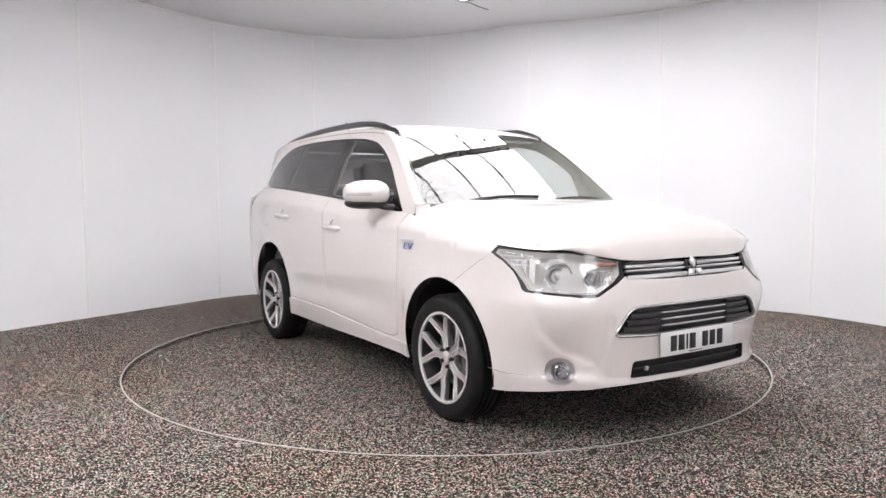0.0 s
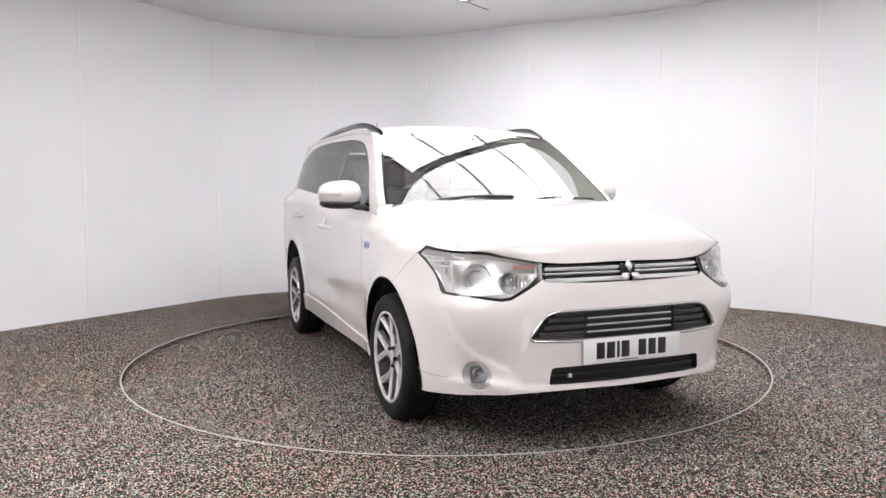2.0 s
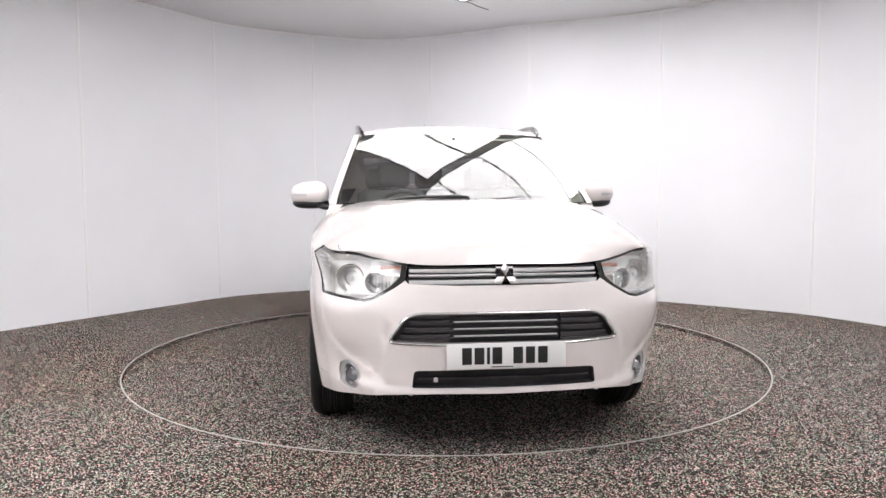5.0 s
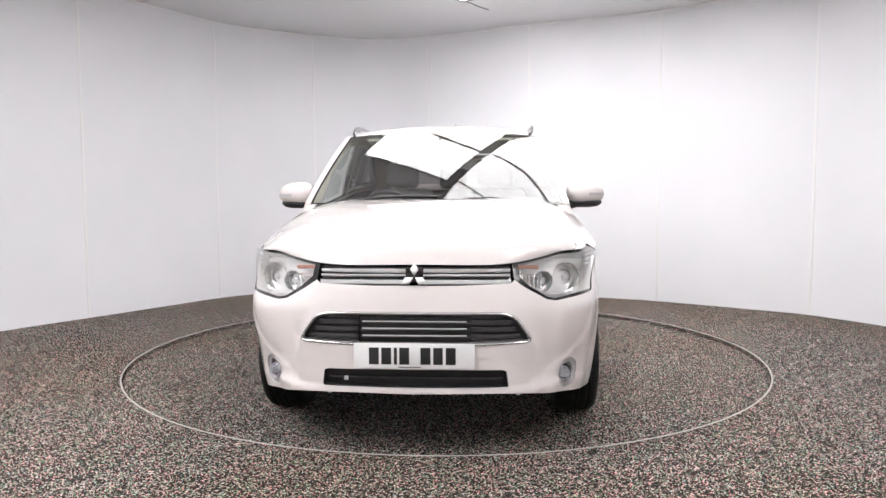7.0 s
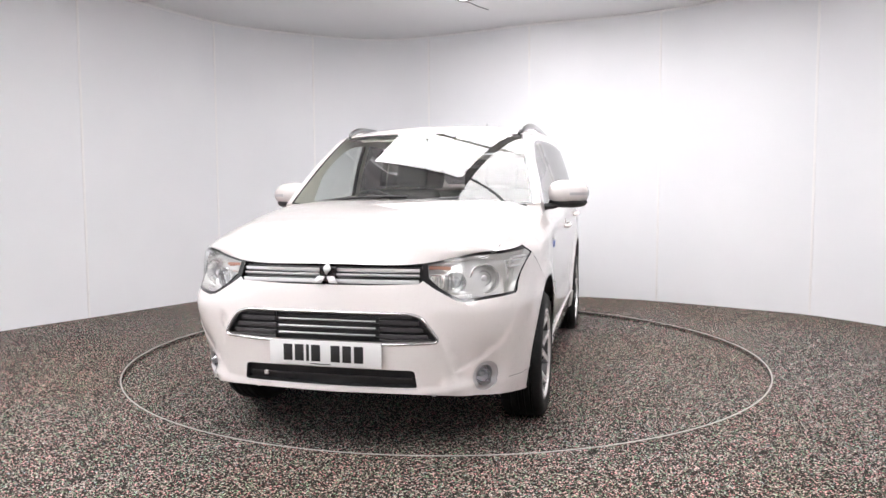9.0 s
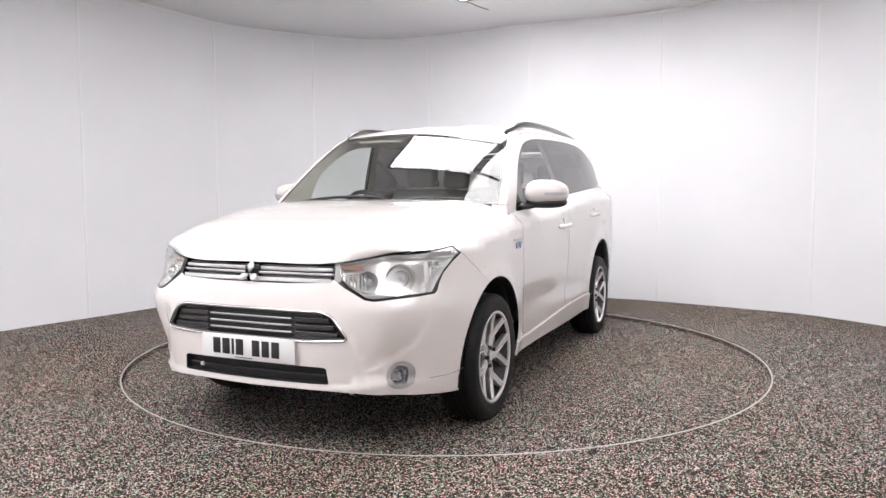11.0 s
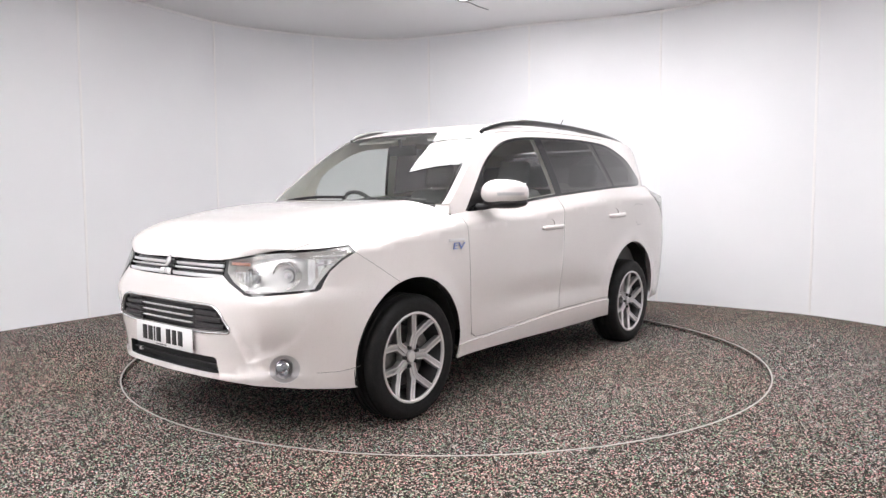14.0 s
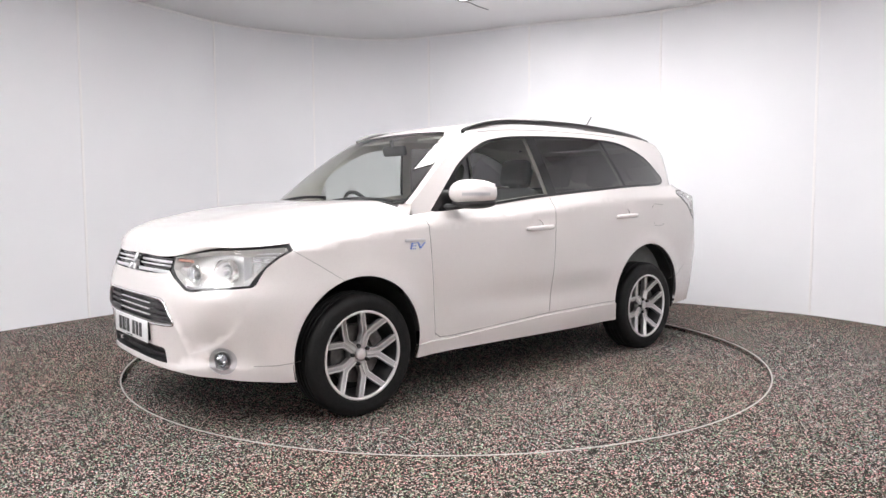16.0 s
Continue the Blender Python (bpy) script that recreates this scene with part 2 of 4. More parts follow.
def build_turntable():
    disc = tagged(part("turntable_disc", lathe([(0, -0.08), (2.283, -0.08), (2.286, -SUNK - 0.004), (2.283, -SUNK), (0, -SUNK)], 160, "Z"), CARPET), "round carpeted turntable disc in the floor", "turntable")
    ring = tagged(part("turntable_ring", lathe([(2.2885, -0.004), (2.2875, 0.0012), (2.2885, 0.0022), (2.2965, 0.0022), (2.2975, 0.0012), (2.2965, -0.004), (2.2885, -0.004)], 192, "Z"), RING), "thin brushed metal ring round the turntable", "trim", kind="structure")
    return disc


# the ceiling's light boxes, laid askew to the room: (along from, to, across from, to), panel length
LIGHT_TURN = 54.0
LIGHT_BOXES = [(-0.37, 1.75, -1.05, 0.19, 0.66), (-1.0, 1.75, 0.29, 1.55, 0.66)]


def build_lights():
    for p0, p1, q0, q1, step in LIGHT_BOXES:
        light = tagged(new("ceiling_light"), "large flush ceiling light of bright white panels", "ceiling light", "ceiling lights")
        light.matrix_basis = pose(0, 0, HEIGHT, 0, 0, LIGHT_TURN)
        n = round((p1 - p0) / step)
        # across runs to the right of along
        for i in range(n):
            a, b = p0 + (p1 - p0) * i / n, p0 + (p1 - p0) * (i + 1) / n
            part("diffuser", box(bmesh.new(), (a + 0.016, -q1 + 0.012, -0.03), (b - 0.016, -q0 - 0.012, -0.002), 0.004), PANEL, light, "glowing white diffuser")
        for i in range(n + 1):
            a = p0 + (p1 - p0) * i / n
            part("frame_bar", box(bmesh.new(), (a - 0.015, -q1, -0.036), (a + 0.015, -q0, -0.001), 0.003), FRAME_DARK, light, "thin dark frame bar")
        for q in (q0, q1):
            part("frame_side", box(bmesh.new(), (p0 + 0.011, -q - 0.011, -0.034), (p1 - 0.011, -q + 0.011, -0.001), 0.003), FRAME_DARK, light, "thin dark frame bar")
    # two fill lights added out of view to brighten the car's front and the walls
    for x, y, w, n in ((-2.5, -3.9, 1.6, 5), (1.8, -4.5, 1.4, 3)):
        light = tagged(new("ceiling_light"), "added out-of-view ceiling fill light of white panels", "ceiling light", "ceiling lights")
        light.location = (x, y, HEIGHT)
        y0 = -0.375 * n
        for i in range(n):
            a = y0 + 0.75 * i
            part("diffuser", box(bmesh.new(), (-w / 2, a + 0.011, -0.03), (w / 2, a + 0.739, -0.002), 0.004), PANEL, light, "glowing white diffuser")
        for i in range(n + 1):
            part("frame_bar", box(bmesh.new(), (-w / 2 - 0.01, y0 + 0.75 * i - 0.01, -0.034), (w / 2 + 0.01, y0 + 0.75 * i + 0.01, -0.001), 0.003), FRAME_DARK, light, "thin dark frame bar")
    m = pose(0, 0, HEIGHT, 0, 0, LIGHT_TURN)
    # raised pale strip stands in for the bare ceiling between the light boxes
    ob = part("ceiling_strip", box(bmesh.new(), (-1.0, -0.278, -0.045), (1.75, -0.202, -0.001), 0.004), CEIL_STRIP)
    ob.matrix_basis = m
    tagged(ob, "pale strip for the bare ceiling between the lights", "track")
    ob = part("ceiling_cable", tube(bmesh.new(), [(0.23, 2.12, HEIGHT - 0.005), (0.34, 2.30, HEIGHT - 0.006), (0.47, 2.46, HEIGHT - 0.005)], 0.004, 6), FRAME_DARK)
    tagged(ob, "short thin dark cable on the ceiling", "cable")


build_room()
turntable = build_turntable()
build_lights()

# ---- the car: surfaces ----
# x forward, y to the car's left, z up, from the middle between the axles on the ground
OUTLINE = spline([(2.294, 0), (2.292, 0.2), (2.284, 0.4), (2.256, 0.56), (2.196, 0.70), (2.085, 0.800), (1.92, 0.860), (1.72, 0.895), (1.5, 0.910), (1.2, 0.915), (0.6, 0.907), (0, 0.905), (-0.8, 0.905),
                  (-1.3, 0.908), (-1.7, 0.901), (-2.0, 0.878), (-2.17, 0.822), (-2.27, 0.69), (-2.33, 0.4), (-2.35, 0)], 12)
ARC = np.concatenate([[0], np.cumsum(np.hypot(*np.diff(OUTLINE, axis=0).T))])
S_END = ARC[-1]
I_SIDE = int(np.argmin(np.abs(OUTLINE[:, 0] - 0.3)))
D_OUT = np.gradient(OUTLINE, ARC, axis=0)


def at_front(y):
    return float(np.interp(y, OUTLINE[:I_SIDE, 1], ARC[:I_SIDE]))


def at_side(x):
    return float(np.interp(-x, -OUTLINE[:, 0], ARC))


TOP = smooth_table([(at_front(0), 0.868), (at_front(0.45), 0.876), (at_front(0.62), 0.902), (at_front(0.72), 0.918), (at_side(1.9), 0.928), (at_side(1.77), 0.938), (at_side(1.5), 0.99), (at_side(1.2), 1.04), (at_side(0.95), 1.072),
                    (at_side(0.79), 1.085), (at_side(0.27), 1.115), (at_side(-0.17), 1.16), (at_side(-1.07), 1.228), (at_side(-1.55), 1.25), (at_side(-1.9), 1.268), (S_END, 1.28)])
BOTTOM = smooth_table([(0, 0.285), (at_front(0.5), 0.285), (at_front(0.7), 0.262), (at_side(2.0), 0.24), (at_side(1.8), 0.215), (at_side(1.5), 0.225), (at_side(1.0), 0.238), (at_side(-0.87), 0.242), (at_side(-1.75), 0.28), (S_END, 0.30)])
FRONT_IN = smooth_table([(0.15, 0.06), (0.25, 0.028), (0.32, 0.008), (0.40, 0.002), (0.55, -0.006), (0.68, 0.0), (0.78, 0.016), (0.87, 0.055), (0.95, 0.10)])
SIDE_IN = smooth_table([(0.15, 0.06), (0.26, 0.035), (0.36, 0.020), (0.5, 0.010), (0.7, 0.004), (0.88, 0.0), (1.0, 0.002), (1.3, 0.01)])
REAR_IN = smooth_table([(0.2, 0.22), (0.3, 0.16), (0.4, 0.10), (0.5, 0.05), (0.66, 0.0), (0.9, 0.01), (1.1, 0.05), (1.3, 0.13)])
SHOULDER = smooth_table([(0, 0.0), (at_front(0.7), 0.0), (at_side(1.75), 0.05), (at_side(1.4), 0.052), (at_side(1.0), 0.06), (at_side(0.0), 0.058), (at_side(-1.6), 0.058), (at_side(-1.85), 0.09), (at_side(-2.05), 0.17), (at_side(-2.2), 0.20), (S_END, 0.08)])
CREASE = smooth_table([(0, 0.04), (at_side(1.75), 0.035), (at_side(1.35), 0.052), (at_side(0.9), 0.068), (at_side(-0.2), 0.080), (at_side(-1.85), 0.097), (S_END, 0.12)])
ARCHES = [(1.375, 0.345, 0.402), (-1.345, 0.380, 0.422)]


CHEEK = [(at_front(0.538), 0.53), (at_front(0.565), 0.46), (at_front(0.595), 0.378), (at_front(0.685), 0.405), (at_front(0.765), 0.440), (at_side(2.065), 0.51), (at_side(2.025), 0.60), (at_side(2.005), 0.715)]


LIP = smooth_table([(0, 0.303), (at_front(0.4), 0.304), (at_front(0.55), 0.311), (at_front(0.64), 0.326), (at_front(0.76), 0.322), (at_side(1.9), 0.312), (at_side(1.7), 0.325)])


def cheek(a, z):
    """How deep the bumper's hollow is between the grille and its outer fold, 0 to 1."""
    within, near = False, 9.0
    pts = CHEEK + [(at_front_052, 0.72)]
    for (x0, y0), (x1, y1) in zip(pts, pts[1:] + pts[:1]):
        if (y0 > z) != (y1 > z) and a < (x1 - x0) * (z - y0) / (y1 - y0) + x0:
            within = not within
        if max(y0, y1) < 0.7195 and not (x0 == pts[-1][0] or x1 == pts[-1][0]):
            dx, dy = x1 - x0, y1 - y0
            t = min(1, max(0, ((a - x0) * dx + (z - y0) * dy) / (dx * dx + dy * dy)))
            near = min(near, math.hypot(a - x0 - t * dx, z - y0 - t * dy))
    if not within:
        return 0.0
    k = min(1.0, near / 0.03)
    fade = min(1.0, max(0.0, (0.70 - z) / 0.12))
    return (k * (2 - k)) * fade


at_front_052 = at_front(0.52)


def low(s, z):
    """Point of the lower body at the outline's length s (negative: the car's right) and height z."""
    a = min(abs(s), S_END)
    x, y = np.interp(a, ARC, OUTLINE[:, 0]), np.interp(a, ARC, OUTLINE[:, 1])
    dx, dy = np.interp(a, ARC, D_OUT[:, 0]), np.interp(a, ARC, D_OUT[:, 1])
    l = math.hypot(dx, dy)
    nx, ny = dy / l, -dx / l
    f, r = max(nx, 0) ** 1.5, max(-nx, 0) ** 1.5
    inset = f * FRONT_IN(z) + r * REAR_IN(z) + (1 - f - r) * SIDE_IN(z)
    # the lamps sit further in than the full corner of the bumper
    if nx > 0 and ny > 0:
        k = min(1.0, max(0.0, (z - 0.66) / 0.12))
        low_k = min(1.0, max(0.0, (0.64 - z) / 0.30))
        inset += (2 * nx * ny) ** 1.5 * (0.052 * k * k * (3 - 2 * k) + 0.075 * low_k * low_k * (3 - 2 * low_k))
    # the bumper's lower lip stands proud under a fold
    if nx > 0.2 and z < LIP(a) + 0.008:
        inset -= 0.013 * min(1.0, (LIP(a) + 0.008 - z) / 0.012) * min(1.0, (nx - 0.2) * 3)
    h = TOP(a) - z
    edge = CREASE(a)
    if h < edge:
        inset += SHOULDER(a) * (1 - h / edge)
    if f < 0.6 and r < 0.6:
        for cx, cz, cr in ARCHES:
            d = math.hypot(x - cx, z - cz) - cr
            inset -= 0.014 * math.exp(-(d / 0.07) ** 2) * (1 - f - r)
    # body-side scallop over the sill, and the raised corner of the bumper
    if r < 0.3 and f < 0.3 and -1.0 < x < 0.95:
        inset += 0.012 * math.exp(-((z - 0.52 - 0.02 * x) / 0.10) ** 2) * (1 - (abs(x) / 1.0) ** 4 if abs(x) < 1 else 0)
    if 0.5 < a < 1.4 and 0.36 < z < 0.74:
        inset += 0.008 * cheek(a, z)
    x, y = x - nx * inset, y - ny * inset
    return Vector((x, math.copysign(y, s) if s else 0.0, z))


def low_top(x):
    return low(at_side(x), TOP(at_side(x)))


def cabin(x, z):
    """Point of the cabin's left side."""
    b = low_top(min(x, 0.9))
    h = z - TOP(at_side(x))
    y = b.y - 0.25 * h - 0.17 * h * h
    if x < -1.45:
        y -= 0.028 * ((-1.45 - x) / 0.4) ** 2
    return Vector((x, y, z))


def slope(surf, a, b, e=0.004):
    n = (surf(a + e, b) - surf(a - e, b)).cross(surf(a, b + e) - surf(a, b - e))
    return n.normalized() if n.length > 1e-12 else Vector((0, 0, 1))


def dense(poly, step=0.03, closed=True):
    out = []
    n = len(poly)
    for i in range(n if closed else n - 1):
        p, q = np.array(poly[i], float), np.array(poly[(i + 1) % n], float)
        k = max(1, int(np.hypot(*(q - p)) / step))
        out += [tuple(p + (q - p) * j / k) for j in range(k)]
    if not closed:
        out.append(tuple(poly[-1]))
    return out


def inside(poly, pts):
    p = np.array(poly)
    q = np.roll(p, -1, 0)
    res = np.zeros(len(pts), bool)
    for (x0, y0), (x1, y1) in zip(p, q):
        if y0 == y1:
            continue
        c = (pts[:, 1] < max(y0, y1)) & (pts[:, 1] >= min(y0, y1))
        res ^= c & (pts[:, 0] < (x1 - x0) * (pts[:, 1] - y0) / (y1 - y0) + x0)
    return res


def ribbon(pts, width):
    """A thin polygon along an open line, for a shut line."""
    P = np.array(dense(pts, 0.03, False))
    d = np.gradient(P, axis=0)
    n = np.stack([-d[:, 1], d[:, 0]], 1) / np.linalg.norm(d, axis=1)[:, None] * width / 2
    return [tuple(p) for p in np.concatenate([P + n, (P - n)[::-1]])]


def oval(cx, cy, rx, ry, n=28, power=2.0):
    out = []
    for k in range(n):
        c, s = math.cos(2 * math.pi * k / n), math.sin(2 * math.pi * k / n)
        out.append((cx + rx * math.copysign(abs(c) ** (2 / power), c), cy + ry * math.copysign(abs(s) ** (2 / power), s)))
    return out


def rounded(pts, r=0.02, n=4):
    """Rounds the corners of a polygon."""
    out = []
    m = len(pts)
    for i in range(m):
        p, a, b = (np.array(pts[j % m], float) for j in (i, i - 1, i + 1))
        da, db = a - p, b - p
        la, lb = np.linalg.norm(da), np.linalg.norm(db)
        k = min(r, la * 0.45, lb * 0.45)
        pa, pb = p + da / la * k, p + db / lb * k
        out += [tuple((1 - t) ** 2 * pa + 2 * t * (1 - t) * p + t * t * pb) for t in (j / n for j in range(n + 1))]
    return out


def cut_chart(domain, regions, surf, step, lines=()):
    """Divides a chart into regions (later ones lie over earlier ones). Gives for each region index its triangles, in chart points."""
    pts, edges = [], []
    for poly in [domain] + [r for r in regions]:
        loop = dense(poly, step)
        k = len(pts)
        pts += loop
        edges += [(k + i, k + (i + 1) % len(loop)) for i in range(len(loop))]
    for line in lines:
        run = dense(line, step, False)
        edges += [(len(pts) + i, len(pts) + i + 1) for i in range(len(run) - 1)]
        pts += run
    P = np.array(pts)
    lo, hi = np.array(domain).min(0), np.array(domain).max(0)
    gx, gy = np.meshgrid(np.arange(lo[0], hi[0], step), np.arange(lo[1], hi[1], step))
    G = np.stack([gx.ravel(), gy.ravel()], 1)
    G = G[inside(domain, G)]
    keep = np.ones(len(G), bool)
    for i in range(0, len(G), 2000):
        d2 = ((G[i:i + 2000, None, :] - P[None]) ** 2).sum(2).min(1)
        keep[i:i + 2000] = d2 > (0.4 * step) ** 2
    pts += [tuple(g) for g in G[keep]]
    vs, _, fs, *_ = delaunay_2d_cdt([Vector(p) for p in pts], edges, [], 0, 1e-6)
    V = np.array([tuple(v) for v in vs])
    T = np.array([f for f in fs if len(f) == 3])
    C = V[T].mean(1)
    ok = inside(domain, C)
    owner = np.zeros(len(T), int)
    for i, r in enumerate(regions):
        owner[inside(r, C)] = i + 1
    owner[~ok] = -1
    return V, T, owner


def chart_mesh(name, V, T, surf, depth=0.0, skirt=True, flip=False, normal=None):
    """The triangles T of a chart on the surface, set in by depth, with walls round their edge."""
    used = np.unique(T)
    index = {int(v): i for i, v in enumerate(used)}
    top = [surf(*V[v]) for v in used]
    nrm = [slope(surf, *V[v]) for v in used]
    verts = [p - n * depth for p, n in zip(top, nrm)]
    faces = [tuple(index[int(v)] for v in (t[::-1] if flip else t)) for t in T]
    if depth and skirt:
        count = {}
        for f in faces:
            for a, b in zip(f, f[1:] + f[:1]):
                count[(a, b)] = 1
        for a, b in [(a, b) for a, b in count if (b, a) not in count]:
            k = len(verts)
            verts += [verts[b], verts[a], top[a], top[b]]
            faces.append((k, k + 1, k + 2, k + 3))
    me = mesh_of(name, verts, faces)
    if not depth:
        me.normals_split_custom_set_from_vertices([tuple(n if not flip else n) for n in nrm])
    return me


# ---- the car: body panels ----
car = tagged(new("car"), "white five-door sport utility car standing on the turntable", "car")


def f_(y, z):
    return (at_front(y), z)


def s_(x, z):
    return (at_side(x), z)


def mirrored(poly):
    return [(-a, b) for a, b in poly][::-1]


ss = np.linspace(0, S_END, 150)
DOMAIN = [(s, BOTTOM(s)) for s in ss] + [(s, TOP(s)) for s in ss[::-1]]
DOMAIN = [(-s, BOTTOM(s)) for s in ss[::-1]] + [(s, BOTTOM(s)) for s in ss[1:]] + [(s, TOP(s)) for s in ss[::-1]] + [(-s, TOP(s)) for s in ss[1:]]

HEADLAMP = [f_(0.435, 0.90), f_(0.447, 0.862), f_(0.452, 0.80), f_(0.505, 0.765), f_(0.60, 0.712), f_(0.64, 0.705), f_(0.72, 0.712), s_(1.985, 0.724), s_(1.965, 0.735), s_(1.945, 0.77), s_(1.915, 0.815), s_(1.85, 0.865), s_(1.80, 0.890),
            s_(1.775, 0.903), s_(1.78, 0.96), s_(1.9, 0.98), f_(0.72, 0.97)]
HEAD_IN = [f_(0.472, 0.868), f_(0.480, 0.812), f_(0.525, 0.772), f_(0.605, 0.724), f_(0.64, 0.717), f_(0.72, 0.724), s_(1.998, 0.735), s_(1.965, 0.775), s_(1.915, 0.829), s_(1.85, 0.879), s_(1.80, 0.903), s_(1.80, 0.920), s_(1.9, 0.917), f_(0.72, 0.906), f_(0.62, 0.892)]


def arch(cx, cz, r):
    pts = [(cx + r * math.cos(a), cz + r * math.sin(a)) for a in np.linspace(math.pi * -0.12, math.pi * 1.12, 40)]
    return [s_(x, z) for x, z in pts] + [s_(pts[-1][0] + 0.02, 0.1), s_(pts[0][0] - 0.02, 0.1)]


GAP = 0.0032
LEFT = [  # name, polygon, material, depth
    ("fender", [s_(1.77, 1.2), s_(1.785, 0.905), s_(1.49, 0.725), s_(1.40, 0.70), s_(1.37, 0.1), s_(0.84, 0.1), s_(0.84, 0.31), s_(0.86, 0.6), s_(0.90, 1.0), s_(0.915, 1.2)], PAINT, 0),
    ("front_door", [s_(0.915, 1.2), s_(0.90, 1.0), s_(0.86, 0.6), s_(0.842, 0.36), s_(0.80, 0.322), s_(0.70, 0.318), s_(-0.19, 0.365), s_(-0.225, 0.7), s_(-0.235, 1.0), s_(-0.235, 1.3)], PAINT, 0),
    ("rear_door", [s_(-0.235, 1.3), s_(-0.235, 1.0), s_(-0.225, 0.7), s_(-0.19, 0.365), s_(-0.95, 0.375), s_(-0.93, 0.5), s_(-1.0, 0.68), s_(-1.18, 0.80), s_(-1.25, 1.0), s_(-1.18, 1.3)], PAINT, 0),
    ("quarter_panel", [s_(-1.18, 1.3), s_(-1.25, 1.0), s_(-1.18, 0.80), s_(-1.0, 0.68), s_(-0.93, 0.5), s_(-0.9, 0.1), s_(-1.70, 0.1), s_(-1.75, 0.62), s_(-2.0, 0.72), s_(-2.12, 0.72), s_(-2.12, 1.4)], PAINT, 0),
    ("sill", [s_(1.05, 0.1), s_(1.05, 0.31), s_(0.84, 0.318), s_(0.70, 0.318), s_(-0.19, 0.362), s_(-1.0, 0.372), s_(-1.0, 0.1)], PAINT, -0.012),
    ("arch_hole", arch(*ARCHES[0]), None, 0),
    ("arch_hole", arch(*ARCHES[1]), None, 0),
    ("shut_line", ribbon([s_(0.912, 1.09), s_(0.90, 1.0), s_(0.86, 0.6), s_(0.842, 0.345)], GAP), SHUT, 0.006),
    ("shut_line", ribbon([s_(-0.235, 1.17), s_(-0.235, 1.0), s_(-0.225, 0.7), s_(-0.192, 0.385)], GAP), SHUT, 0.006),
    ("shut_line", ribbon([s_(0.842, 0.36), s_(0.80, 0.333), s_(0.70, 0.330), s_(-0.19, 0.374), s_(-0.93, 0.386)], 0.004), SHUT, 0.006),
    ("shut_line", ribbon([s_(1.78, 0.905), s_(1.62, 0.81), s_(1.49, 0.727)], 0.0018), SHUT, 0.003),
    ("shut_line", ribbon([s_(1.98, 0.318), s_(1.86, 0.312), s_(1.74, 0.325)], 0.0026), SHUT, 0.003),
    ("shut_line", ribbon([s_(-1.39, 1.085), s_(-1.405, 1.105), s_(-1.43, 1.112), s_(-1.52, 1.108), s_(-1.545, 1.10)], 0.0026), SHUT, 0.003),
    ("shut_line", ribbon([s_(-1.42, 0.965), s_(-1.43, 0.945), s_(-1.46, 0.938), s_(-1.53, 0.94), s_(-1.565, 0.955)], 0.0026), SHUT, 0.003),
    ("shut_line", ribbon([s_(-1.66, 0.50), s_(-1.80, 0.535), s_(-1.9, 0.60)], 0.0026), SHUT, 0.003),
    ("handle_recess", oval(at_side(-0.05), 0.985, 0.055, 0.034), PAINT, 0.008),
    ("handle_recess", oval(at_side(-1.04), 1.045, 0.055, 0.034), PAINT, 0.008),
    ("tail_bezel", rounded([s_(-1.785, 1.185), s_(-1.83, 1.225), s_(-2.02, 1.23), s_(-2.2, 1.21), s_(-2.2, 0.95), s_(-2.06, 0.985), s_(-1.95, 1.09)], 0.02), GREY, 0.003),
    ("tail_lamp", rounded([s_(-1.80, 1.19), s_(-1.84, 1.215), s_(-2.02, 1.22), s_(-2.12, 1.20), s_(-2.15, 0.97), s_(-2.06, 1.0), s_(-1.96, 1.10)], 0.02), LAMPSILVER, 0.02),
    ("lamp_bezel", HEADLAMP, GLOSSBLACK, 0.004),
    ("headlamp", HEAD_IN, HOUSING, 0.058),
    ("fog_bezel", oval(at_front(0.762), 0.347, 0.092, 0.071), FOGSILVER, 0.006),
    ("fog_well", oval(at_front(0.760), 0.349, 0.056, 0.049), FOGSILVER, 0.045),
]

GRILLE_LOW = rounded([f_(0.532, 0.527), f_(0.455, 0.635), f_(0.402, 0.655), (-at_front(0.402), 0.655), (-at_front(0.455), 0.635), (-at_front(0.532), 0.527), (-at_front(0.31), 0.515), (at_front(0.31), 0.515)], 0.035)
INTAKE = rounded([f_(0.425, 0.318), f_(0.415, 0.392), f_(0.395, 0.398), (-at_front(0.395), 0.398), (-at_front(0.415), 0.392), (-at_front(0.425), 0.318), (0, 0.312)], 0.012)
GRILLE_UP = [f_(0.446, 0.95), f_(0.446, 0.862), f_(0.454, 0.802), f_(0.435, 0.786), f_(0.2, 0.777), (-at_front(0.2), 0.777), (-at_front(0.435), 0.786), (-at_front(0.454), 0.802), (-at_front(0.446), 0.862), (-at_front(0.446), 0.95)]
REGIONS = [("upper_grille", GRILLE_UP, GLOSSBLACK, 0.03), ("lower_grille", GRILLE_LOW, BLACK, 0.03), ("air_intake", INTAKE, BLACK, 0.035)]
for n, p, m, d in LEFT:
    REGIONS += [(n, p, m, d), (n, mirrored(p), m, d)]
NOTES = {"fender": "white front wing", "front_door": "white front door", "rear_door": "white rear door", "sill": "white side skirt", "lower_grille": "black lower grille", "upper_grille": "black grille backing",
         "lamp_bezel": "black headlamp surround", "headlamp": "chrome headlamp reflector", "fog_bezel": "silver fog lamp bezel", "tail_lamp": "clear tail lamp"}
DOORS = {}


